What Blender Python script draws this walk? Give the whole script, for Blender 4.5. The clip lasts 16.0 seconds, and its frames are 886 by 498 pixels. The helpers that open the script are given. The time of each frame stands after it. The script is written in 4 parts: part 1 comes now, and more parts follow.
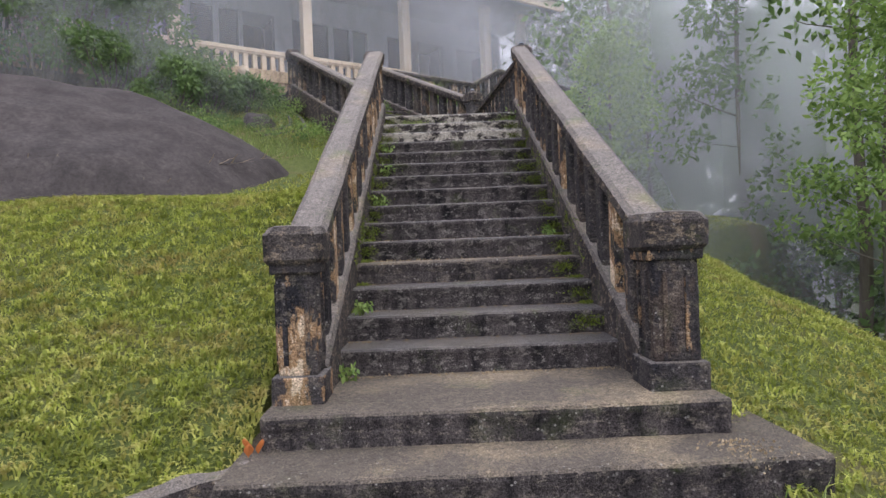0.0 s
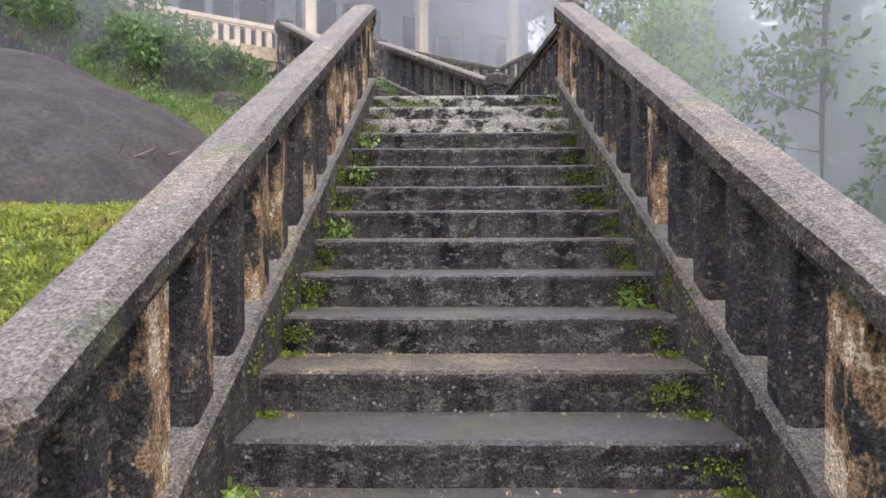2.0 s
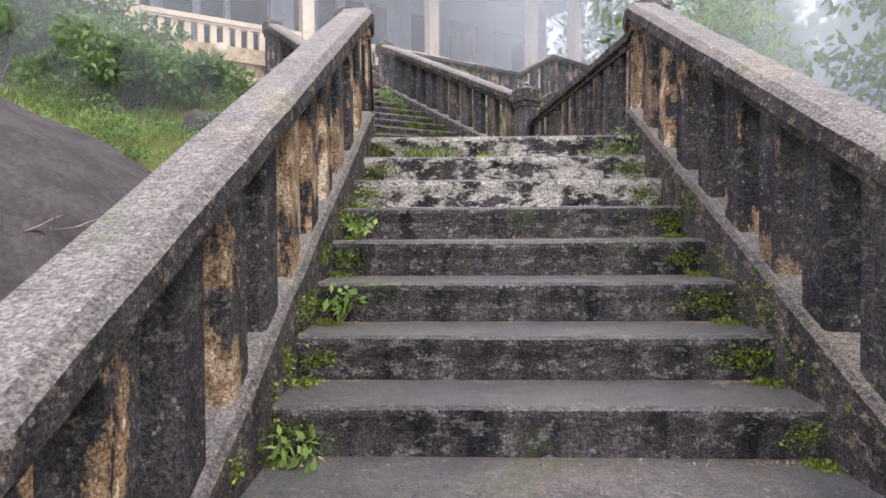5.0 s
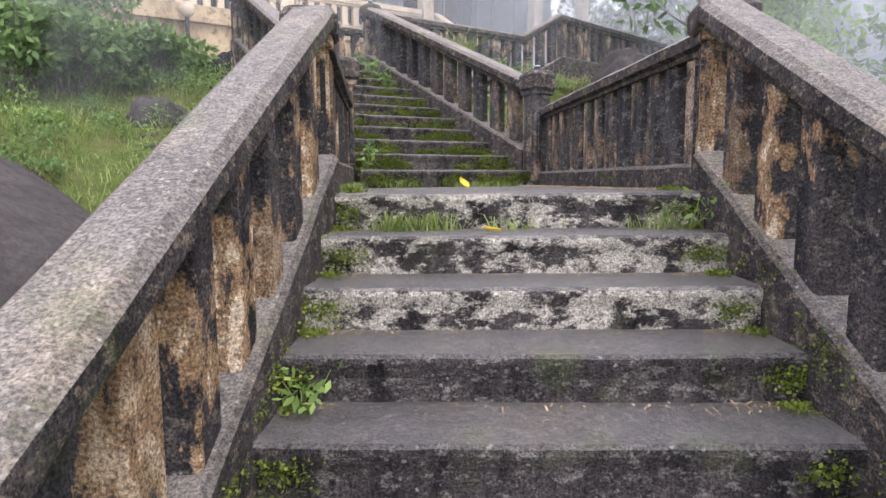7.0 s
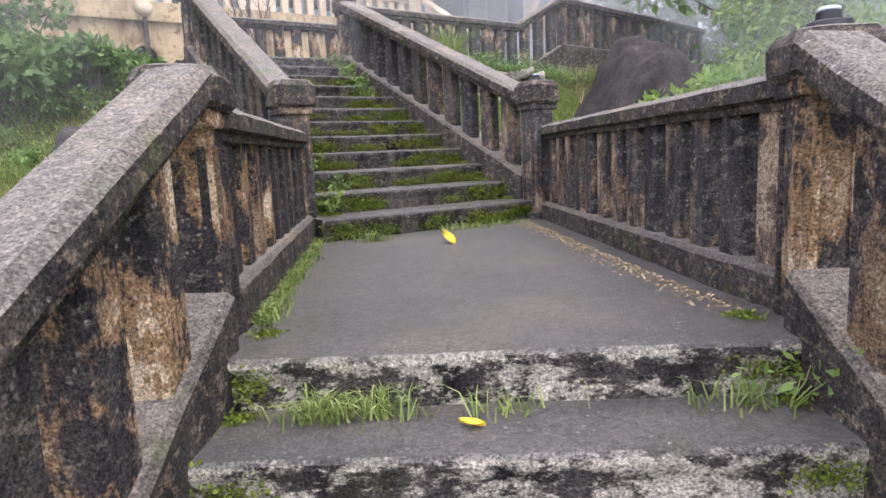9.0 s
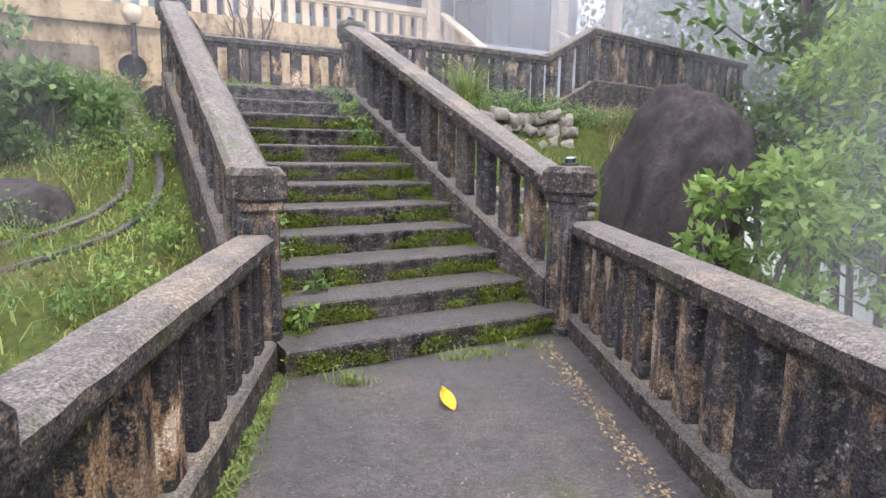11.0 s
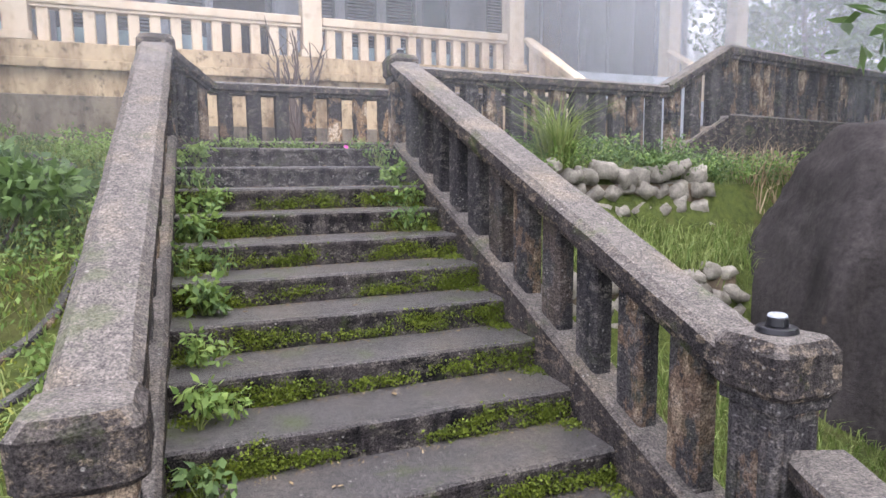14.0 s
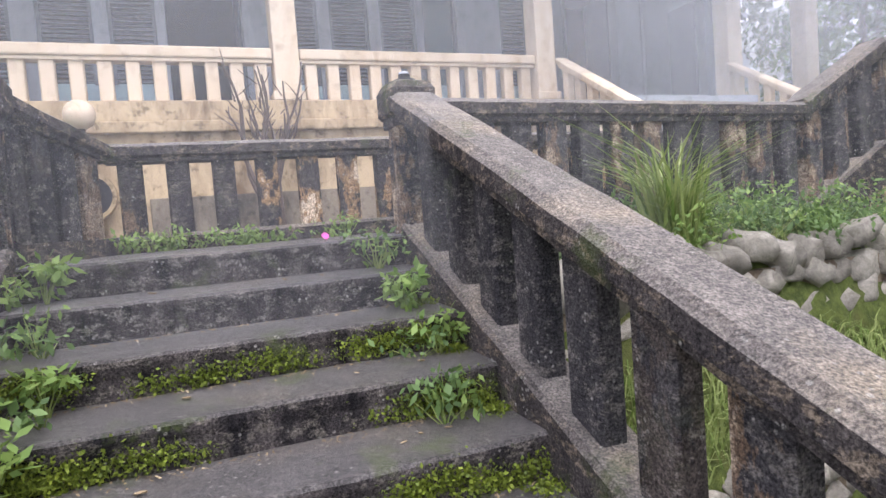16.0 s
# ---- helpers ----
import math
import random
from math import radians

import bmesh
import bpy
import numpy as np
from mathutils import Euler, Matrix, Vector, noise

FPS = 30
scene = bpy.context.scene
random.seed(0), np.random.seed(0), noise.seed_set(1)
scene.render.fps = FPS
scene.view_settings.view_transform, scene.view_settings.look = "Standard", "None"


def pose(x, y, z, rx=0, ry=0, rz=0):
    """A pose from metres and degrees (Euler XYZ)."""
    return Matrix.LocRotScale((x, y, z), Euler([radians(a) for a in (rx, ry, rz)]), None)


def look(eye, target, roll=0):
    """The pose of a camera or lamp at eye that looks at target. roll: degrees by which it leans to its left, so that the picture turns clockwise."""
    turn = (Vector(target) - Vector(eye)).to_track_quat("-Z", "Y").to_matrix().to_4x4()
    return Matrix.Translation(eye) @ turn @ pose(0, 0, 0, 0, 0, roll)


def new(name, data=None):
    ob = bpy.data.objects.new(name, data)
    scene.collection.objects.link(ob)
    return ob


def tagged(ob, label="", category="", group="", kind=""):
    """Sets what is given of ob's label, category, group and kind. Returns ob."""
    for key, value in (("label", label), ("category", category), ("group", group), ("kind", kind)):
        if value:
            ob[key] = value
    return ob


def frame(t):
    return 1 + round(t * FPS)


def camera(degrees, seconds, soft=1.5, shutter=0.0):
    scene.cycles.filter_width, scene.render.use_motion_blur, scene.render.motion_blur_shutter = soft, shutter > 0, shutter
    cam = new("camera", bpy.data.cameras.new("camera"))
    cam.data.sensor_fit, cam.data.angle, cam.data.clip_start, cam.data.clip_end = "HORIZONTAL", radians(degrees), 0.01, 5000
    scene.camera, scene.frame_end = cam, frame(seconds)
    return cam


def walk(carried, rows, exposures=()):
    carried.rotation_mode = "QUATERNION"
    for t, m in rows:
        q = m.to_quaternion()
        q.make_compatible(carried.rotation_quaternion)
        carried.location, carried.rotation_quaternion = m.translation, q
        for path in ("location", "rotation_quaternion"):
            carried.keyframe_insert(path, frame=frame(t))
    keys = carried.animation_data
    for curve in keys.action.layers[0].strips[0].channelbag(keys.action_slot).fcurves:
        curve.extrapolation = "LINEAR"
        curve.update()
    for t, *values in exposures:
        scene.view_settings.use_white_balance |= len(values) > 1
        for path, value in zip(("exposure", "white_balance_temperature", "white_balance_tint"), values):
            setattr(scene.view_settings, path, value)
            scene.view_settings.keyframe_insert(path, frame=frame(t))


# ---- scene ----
cam = camera(71.1, 16.0)
METRES, EYE = 12.0, 1.5
PATH = [
    (0, (-0.117, -3.022, 0.917), (-0.096, -1.022, 0.903), -2.2),
    (0.5, (-0.057, -2.34, 0.994), (-0.029, -0.34, 0.975), -1.3),
    (1, (-0.023, -1.756, 1.032), (-0.011, 0.244, 1.017), -1.1),
    (1.5, (-0.009, -1.219, 1.133), (-0.02, 0.78, 1.111), -0.7),
    (2, (0.01, -0.758, 1.282), (-0.024, 1.242, 1.248), -0.2),
    (2.5, (-0.046, -0.394, 1.393), (-0.085, 1.605, 1.363), -0.0),
    (3, (-0.081, 0.015, 1.539), (-0.144, 2.014, 1.5), -0.2),
    (3.5, (-0.092, 0.367, 1.625), (-0.166, 2.366, 1.598), -0.2),
    (4, (-0.091, 0.623, 1.734), (-0.166, 2.622, 1.703), -0.2),
    (6.3, (-0.178, 1.554, 2.426), (-0.222, 3.545, 2.24), -0.6),
    (6.5, (-0.133, 1.753, 2.529), (-0.185, 3.741, 2.315), -0.6),
    (7, (-0.142, 2.016, 2.62), (-0.193, 4.003, 2.401), -0.5),
    (7.5, (-0.112, 2.292, 2.72), (-0.177, 4.28, 2.505), -0.9),
    (8, (-0.077, 2.6, 2.846), (-0.144, 4.585, 2.609), -1.6),
    (8.5, (-0.029, 2.864, 2.976), (-0.09, 4.845, 2.707), -2.3),
    (9, (-0.004, 3.098, 3.114), (-0.07, 5.076, 2.822), -2.7),
    (9.5, (0.02, 3.301, 3.265), (-0.051, 5.277, 2.968), -1.3),
    (10, (0.037, 3.575, 3.326), (-0.063, 5.556, 3.071), -1.8),
    (10.2, (0.001, 3.709, 3.487), (-0.069, 5.681, 3.165), 1.1),
    (12.3, (0.05, 4.972, 3.943), (-0.135, 6.943, 3.664), -1.7),
    (12.5, (0.07, 5.096, 3.99), (-0.148, 7.063, 3.703), -2.0),
    (13, (0.079, 5.448, 4.073), (-0.227, 7.401, 3.766), -2.7),
    (13.5, (0.037, 5.842, 4.186), (-0.319, 7.785, 3.873), -2.3),
    (14, (-0.035, 6.313, 4.23), (-0.413, 8.263, 3.998), -0.6),
    (14.5, (-0.142, 6.798, 4.269), (-0.537, 8.754, 4.131), -0.4),
    (15, (-0.295, 7.345, 4.275), (-0.699, 9.302, 4.171), -1.9),
    (15.5, (-0.461, 7.959, 4.358), (-0.876, 9.913, 4.269), -4.2),
    (16, (-0.632, 8.475, 4.581), (-1.039, 10.43, 4.464), -4.4),
]
walk(cam, [(t, look(eye, target, roll)) for t, eye, target, roll in PATH],
     exposures=[(0, .58, 6350, 12), (2.5, 1.2, 6350, 12), (8.5, 1.3, 6350, 12), (12.5, 1.42, 6280, 12), (14, 1.32, 6280, 13), (14.5, .98, 6280, 13), (15, 1.0, 6280, 13), (16, 1.3, 6280, 13)])

# ---- light: thick bright mist under an overcast sky ----
world = bpy.data.worlds.new("misty_sky")
scene.world = world
world.use_nodes = True
wn, wl = world.node_tree.nodes, world.node_tree.links
sky = wn.new("ShaderNodeTexSky")
sky.sky_type, sky.sun_disc = "NISHITA", False
sky.sun_elevation, sky.sun_rotation = radians(58), radians(35)
sky.dust_density = 6.0
veil = wn.new("ShaderNodeMixRGB")
veil.inputs[0].default_value = 0.82
veil.inputs[2].default_value = (9.6, 9.5, 11.0, 1)
wl.new(sky.outputs[0], veil.inputs[1])
wl.new(veil.outputs[0], wn["Background"].inputs[0])
wn["Background"].inputs[1].default_value = 0.17
sun = new("sun", bpy.data.lights.new("sun", "SUN"))
sun.data.energy, sun.data.angle, sun.data.color = 1.2, radians(35), (1.0, 0.96, 0.94)
sun.matrix_world = pose(0, 0, 30, 32, 0, 35)


# ---- materials ----
def material(name, rough=0.9):
    m = bpy.data.materials.new(name)
    m.use_nodes = True
    b = m.node_tree.nodes["Principled BSDF"]
    b.inputs["Roughness"].default_value = rough
    b.inputs["Specular IOR Level"].default_value = 0.3
    return m, m.node_tree.nodes, m.node_tree.links, b


def coord(n, l, scale=(1, 1, 1)):
    g = n.new("ShaderNodeNewGeometry")
    mp = n.new("ShaderNodeMapping")
    mp.inputs["Scale"].default_value = scale
    l.new(g.outputs["Position"], mp.inputs[0])
    return mp.outputs[0]


def noise_tex(n, l, vec, scale, detail=6, rough=0.6):
    t = n.new("ShaderNodeTexNoise")
    t.inputs["Scale"].default_value, t.inputs["Detail"].default_value = scale, detail
    t.inputs["Roughness"].default_value = rough
    l.new(vec, t.inputs["Vector"])
    return t.outputs[0]


def ramp(n, l, fac, lo, hi, a=0.0, b=1.0):
    r = n.new("ShaderNodeMapRange")
    r.inputs[1].default_value, r.inputs[2].default_value = lo, hi
    r.inputs[3].default_value, r.inputs[4].default_value = a, b
    l.new(fac, r.inputs[0])
    return r.outputs[0]


def blend(n, l, fac, a, b, mode="MIX"):
    m = n.new("ShaderNodeMixRGB")
    m.blend_type = mode
    for sock, v in ((m.inputs[0], fac), (m.inputs[1], a), (m.inputs[2], b)):
        if isinstance(v, (int, float)):
            sock.default_value = v
        elif isinstance(v, tuple):
            sock.default_value = (*v, 1)
        else:
            l.new(v, sock)
    return m.outputs[0]


def times(n, l, a, b):
    m = n.new("ShaderNodeMath")
    m.operation = "MULTIPLY"
    for sock, v in ((m.inputs[0], a), (m.inputs[1], b)):
        if isinstance(v, (int, float)):
            sock.default_value = v
        else:
            l.new(v, sock)
    return m.outputs[0]


def bump(n, l, b, height, strength, dist=0.02):
    k = n.new("ShaderNodeBump")
    k.inputs["Strength"].default_value, k.inputs["Distance"].default_value = strength, dist
    l.new(height, k.inputs["Height"])
    l.new(k.outputs[0], b.inputs["Normal"])


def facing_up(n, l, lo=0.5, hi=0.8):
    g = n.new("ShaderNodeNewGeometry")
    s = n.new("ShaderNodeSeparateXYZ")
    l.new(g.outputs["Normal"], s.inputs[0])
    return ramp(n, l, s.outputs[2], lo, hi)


def weathered_concrete(name, top, side, stain, pale, pale_amount, moss_amount, ochre=0.0, sand=0.15, damp=0.75):
    """Old concrete: paler grit on level faces, darker streaked upright faces, lichen, flaked render and moss."""
    m, n, l, b = material(name, 0.92)
    v = coord(n, l)
    streak = coord(n, l, (1, 1, 0.22))
    rnd = n.new("ShaderNodeObjectInfo").outputs["Random"]
    big, mid = noise_tex(n, l, v, 1.7), noise_tex(n, l, v, 7.0, 8, 0.65)
    fine = noise_tex(n, l, v, 120.0, 4, 0.7)
    run = noise_tex(n, l, streak, 9.0, 6)
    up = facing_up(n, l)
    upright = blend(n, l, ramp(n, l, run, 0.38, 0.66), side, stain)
    if ochre:
        patch = noise_tex(n, l, coord(n, l, (1, 1, 0.5)), 4.5, 9, 0.68)
        f = times(n, l, ramp(n, l, patch, 0.5, 0.53), ramp(n, l, rnd, 0.35, 0.6, 0.0, ochre))
        upright = blend(n, l, f, upright, (0.30, 0.195, 0.11))
        f = times(n, l, ramp(n, l, patch, 0.565, 0.585), ramp(n, l, rnd, 0.45, 0.7, 0.0, ochre))
        upright = blend(n, l, f, upright, (0.62, 0.50, 0.36))
    flake = noise_tex(n, l, coord(n, l, (1, 1, 1.7)), 5.5 if pale_amount > 0.9 else 13.0, 10, 0.76)
    upright = blend(n, l, times(n, l, ramp(n, l, flake, 0.47 if pale_amount > 0.9 else 0.53, 0.53 if pale_amount > 0.9 else 0.58), pale_amount), upright, pale)
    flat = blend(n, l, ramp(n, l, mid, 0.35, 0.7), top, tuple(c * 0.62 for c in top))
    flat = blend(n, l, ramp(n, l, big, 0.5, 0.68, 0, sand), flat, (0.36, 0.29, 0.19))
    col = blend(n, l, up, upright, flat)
    speck = n.new("ShaderNodeTexVoronoi")
    speck.inputs["Scale"].default_value = 34
    l.new(v, speck.inputs["Vector"])
    lichen = times(n, l, ramp(n, l, speck.outputs["Distance"], 0.26, 0.16), ramp(n, l, mid, 0.52, 0.6))
    col = blend(n, l, times(n, l, lichen, 0.42), col, (0.5, 0.49, 0.45))
    pits = noise_tex(n, l, coord(n, l, (1, 1, 1.8)), 34.0, 6, 0.75)
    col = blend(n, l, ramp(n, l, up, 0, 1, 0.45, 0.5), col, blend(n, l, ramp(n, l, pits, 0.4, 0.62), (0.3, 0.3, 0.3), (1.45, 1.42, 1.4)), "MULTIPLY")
    grit = blend(n, l, ramp(n, l, fine, 0.36, 0.68), (0.25, 0.25, 0.26), (1.85, 1.82, 1.76))
    col = blend(n, l, 0.9, col, grit, "MULTIPLY")
    green = noise_tex(n, l, v, 3.3, 8, 0.7)
    col = blend(n, l, times(n, l, ramp(n, l, green, 0.56, 0.66), moss_amount), col, (0.075, 0.105, 0.02))
    l.new(col, b.inputs["Base Color"])
    h = blend(n, l, 0.5, fine, pits)
    bump(n, l, b, h, 1.0, 0.022)
    # level faces stay damp and take a dull sheen
    l.new(ramp(n, l, up, 0, 1, 0.92, damp), b.inputs["Roughness"])
    l.new(ramp(n, l, up, 0, 1, 0.1, 0.45), b.inputs["Specular IOR Level"])
    return m


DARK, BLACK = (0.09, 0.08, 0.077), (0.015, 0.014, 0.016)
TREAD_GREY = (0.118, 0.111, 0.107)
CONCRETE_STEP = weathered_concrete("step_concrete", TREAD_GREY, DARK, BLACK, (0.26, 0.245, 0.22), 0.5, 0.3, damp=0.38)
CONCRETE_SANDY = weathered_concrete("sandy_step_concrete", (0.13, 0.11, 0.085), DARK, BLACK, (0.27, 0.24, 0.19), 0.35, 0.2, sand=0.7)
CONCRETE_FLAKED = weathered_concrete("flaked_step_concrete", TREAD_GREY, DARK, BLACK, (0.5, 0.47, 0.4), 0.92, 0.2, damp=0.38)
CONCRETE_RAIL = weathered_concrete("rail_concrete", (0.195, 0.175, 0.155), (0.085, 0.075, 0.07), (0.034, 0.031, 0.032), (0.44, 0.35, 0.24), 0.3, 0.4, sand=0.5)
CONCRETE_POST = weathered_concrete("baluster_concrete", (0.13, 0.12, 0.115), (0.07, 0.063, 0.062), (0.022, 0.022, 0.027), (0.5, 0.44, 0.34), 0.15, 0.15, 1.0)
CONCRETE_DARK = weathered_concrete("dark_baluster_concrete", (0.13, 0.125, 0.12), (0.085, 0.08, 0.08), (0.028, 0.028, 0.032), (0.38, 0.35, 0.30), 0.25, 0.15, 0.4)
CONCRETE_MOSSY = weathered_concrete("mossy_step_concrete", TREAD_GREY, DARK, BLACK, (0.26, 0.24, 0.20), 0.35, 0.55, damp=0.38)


def plaster(name, base, dirt, amount):
    m, n, l, b = material(name, 0.85)
    v = coord(n, l)
    run = noise_tex(n, l, coord(n, l, (1, 1, 0.3)), 3.0, 9, 0.7)
    mid = noise_tex(n, l, v, 9, 8, 0.7)
    col = blend(n, l, ramp(n, l, run, 0.42, 0.66, 0, amount), base, dirt)
    col = blend(n, l, ramp(n, l, mid, 0.52, 0.68, 0, amount * 0.8), col, tuple(c * 0.35 for c in dirt))
    l.new(col, b.inputs["Base Color"])
    bump(n, l, b, mid, 0.25, 0.01)
    return m


CREAM = plaster("cream_plaster", (0.66, 0.55, 0.41), (0.48, 0.33, 0.18), 0.45)
OCHRE = plaster("stained_ochre_plaster", (0.50, 0.38, 0.23), (0.17, 0.11, 0.06), 0.95)
SOOTED = plaster("blackened_plaster", (0.22, 0.18, 0.13), (0.05, 0.045, 0.04), 0.9)
GREY_PAINT = plaster("grey_paint", (0.40, 0.42, 0.44), (0.28, 0.29, 0.30), 0.5)
BLUE_PAINT = plaster("pale_blue_paint", (0.42, 0.56, 0.58), (0.30, 0.40, 0.42), 0.4)
SHUTTER = plaster("grey_shutter_paint", (0.16, 0.18, 0.20), (0.09, 0.10, 0.11), 0.5)
# near-black colour stands for the shade in rooms, behind louvres and in the drain
GLOOM = plaster("interior_shade_plaster", (0.05, 0.05, 0.055), (0.03, 0.03, 0.033), 0.5)
ROOFING = plaster("old_roof_tile", (0.20, 0.16, 0.14), (0.10, 0.09, 0.09), 0.7)


def ground_material():
    m, n, l, b = material("turf", 1.0)
    v = coord(n, l)
    a, c = noise_tex(n, l, v, 0.9, 8, 0.65), noise_tex(n, l, v, 14, 8, 0.75)
    col = blend(n, l, ramp(n, l, c, 0.3, 0.7), (0.03, 0.045, 0.01), (0.13, 0.16, 0.035))
    col = blend(n, l, ramp(n, l, a, 0.52, 0.68, 0, 0.7), col, (0.14, 0.11, 0.05))
    l.new(col, b.inputs["Base Color"])
    bump(n, l, b, c, 1.0, 0.05)
    return m


def rock_material(name, dark, light, tan):
    m, n, l, b = material(name, 0.95)
    v = coord(n, l)
    a, c = noise_tex(n, l, v, 1.2, 9, 0.65), noise_tex(n, l, v, 22, 8, 0.75)
    run = noise_tex(n, l, coord(n, l, (1.4, 1.4, 0.35)), 2.5, 8, 0.65)
    col = blend(n, l, ramp(n, l, c, 0.32, 0.7), dark, light)
    col = blend(n, l, ramp(n, l, run, 0.4, 0.65, 0, 0.6), col, tuple(x * 0.55 for x in dark))
    col = blend(n, l, ramp(n, l, a, 0.66, 0.74, 0, 0.6), col, tan)
    l.new(col, b.inputs["Base Color"])
    bump(n, l, b, blend(n, l, 0.5, c, a), 0.9, 0.05)
    return m


TURF = ground_material()
ROCK = rock_material("dark_granite", (0.03, 0.026, 0.025), (0.085, 0.073, 0.068), (0.26, 0.17, 0.11))
RUBBLE = rock_material("rubble_stone", (0.17, 0.155, 0.125), (0.46, 0.42, 0.35), (0.10, 0.11, 0.06))
EARTH = rock_material("bare_earth", (0.10, 0.075, 0.05), (0.24, 0.19, 0.13), (0.3, 0.24, 0.16))


def leaf_material(name, dark, light, through_light=0.35, dry_and_shaded=False):
    m, n, l, b = material(name, 0.6)
    isl = n.new("ShaderNodeNewGeometry").outputs["Random Per Island"]
    v = coord(n, l)
    a = noise_tex(n, l, v, 1.6, 3)
    col = blend(n, l, isl, dark, light)
    col = blend(n, l, ramp(n, l, a, 0.35, 0.7, 0, 0.6), col, dark)
    if dry_and_shaded:
        # shade in the gaps between grass clumps, painted into the blade colour
        clump_shade = noise_tex(n, l, v, 9.0, 5, 0.6)
        col = blend(n, l, ramp(n, l, clump_shade, 0.42, 0.6, 0.75, 0), col, tuple(c * 0.4 for c in dark))
        # dry straw-coloured patches
        dry = noise_tex(n, l, v, 2.2, 8, 0.75)
        col = blend(n, l, ramp(n, l, dry, 0.5, 0.64, 0, 0.75), col, (0.34, 0.26, 0.10))
    l.new(col, b.inputs["Base Color"])
    t = n.new("ShaderNodeBsdfTranslucent")
    l.new(col, t.inputs[0])
    mix = n.new("ShaderNodeMixShader")
    mix.inputs[0].default_value = through_light
    l.new(b.outputs[0], mix.inputs[1])
    l.new(t.outputs[0], mix.inputs[2])
    l.new(mix.outputs[0], n["Material Output"].inputs[0])
    return m


LEAF = leaf_material("fresh_leaf", (0.12, 0.20, 0.05), (0.34, 0.46, 0.13), 0.45)
LEAF_DEEP = leaf_material("deep_leaf", (0.045, 0.075, 0.035), (0.12, 0.17, 0.07))
LEAF_MID = leaf_material("mid_leaf", (0.07, 0.12, 0.04), (0.2, 0.3, 0.1), 0.4)
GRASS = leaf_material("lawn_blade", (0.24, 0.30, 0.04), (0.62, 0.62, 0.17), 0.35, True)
GRASS_TALL = leaf_material("tall_blade", (0.10, 0.16, 0.03), (0.36, 0.40, 0.15), 0.3)
MOSS = leaf_material("moss_tuft", (0.06, 0.085, 0.01), (0.21, 0.26, 0.03), 0.15)
STRAW = leaf_material("dry_straw", (0.22, 0.16, 0.09), (0.45, 0.36, 0.22), 0.1)
DEAD = leaf_material("dead_twig", (0.07, 0.05, 0.04), (0.16, 0.12, 0.10), 0.0)
YELLOW = leaf_material("yellow_leaf", (0.55, 0.38, 0.03), (0.75, 0.55, 0.05), 0.2)
RUST = leaf_material("rust_leaf", (0.42, 0.12, 0.03), (0.5, 0.2, 0.06), 0.2)
PINK = leaf_material("pink_petal", (0.75, 0.12, 0.45), (0.85, 0.25, 0.6), 0.3)
BARK, bn, bl, bb = material("bark", 0.95)
bv = coord(bn, bl, (1, 1, 0.3))
bl.new(blend(bn, bl, noise_tex(bn, bl, bv, 14), (0.06, 0.05, 0.04), (0.18, 0.16, 0.13)), bb.inputs["Base Color"])
BLACK_PLASTIC, pn, pl_, pb = material("black_plastic", 0.4)
pb.inputs["Base Color"].default_value = (0.012, 0.012, 0.014, 1)
LENS, qn, ql, qb = material("clear_lamp_cover", 0.15)
qb.inputs["Base Color"].default_value = (0.35, 0.37, 0.4, 1)
DIM_GLASS, gn, gl, gb = material("dim_glass", 0.12)
gb.inputs["Base Color"].default_value = (0.10, 0.15, 0.16, 1)


# ---- mesh helpers ----
def link_mesh(name, bm, mat, parent=None, label="", smooth=False):
    me = bpy.data.meshes.new(name)
    bmesh.ops.recalc_face_normals(bm, faces=bm.faces)
    bm.to_mesh(me)
    bm.free()
    me.materials.append(mat)
    if smooth:
        me.shade_smooth()
    ob = new(name, me)
    if parent:
        ob.parent = parent
    if label:
        ob["label"] = label
    return ob


def part(name, bm, mat, parent, label="", smooth=False):
    return link_mesh(name, bm, mat, parent, label, smooth)


def raw_mesh(name, verts, faces, mat, parent=None, smooth=False):
    me = bpy.data.meshes.new(name)
    me.from_pydata(verts, [], faces)
    me.materials.append(mat)
    if smooth:
        me.shade_smooth()
    ob = new(name, me)
    if parent:
        ob.parent = parent
    return ob


def hexa(bm, low, high):
    """A solid between two four-cornered outlines."""
    a, b = [bm.verts.new(p) for p in low], [bm.verts.new(p) for p in high]
    bm.faces.new(a[::-1]), bm.faces.new(b)
    for i in range(4):
        bm.faces.new((a[i], a[(i + 1) % 4], b[(i + 1) % 4], b[i]))


def block(lo, hi, bevel=0.0):
    bm = bmesh.new()
    (x0, y0, z0), (x1, y1, z1) = lo, hi
    q = [(x0, y0), (x1, y0), (x1, y1), (x0, y1)]
    hexa(bm, [(x, y, z0) for x, y in q], [(x, y, z1) for x, y in q])
    if bevel:
        bmesh.ops.bevel(bm, geom=bm.edges[:], offset=bevel, segments=2, affect="EDGES", profile=0.5)
    return bm


def rough_up(bm, amount, scale=9.0):
    for v in bm.verts:
        v.co += noise.noise_vector(v.co * scale) * amount


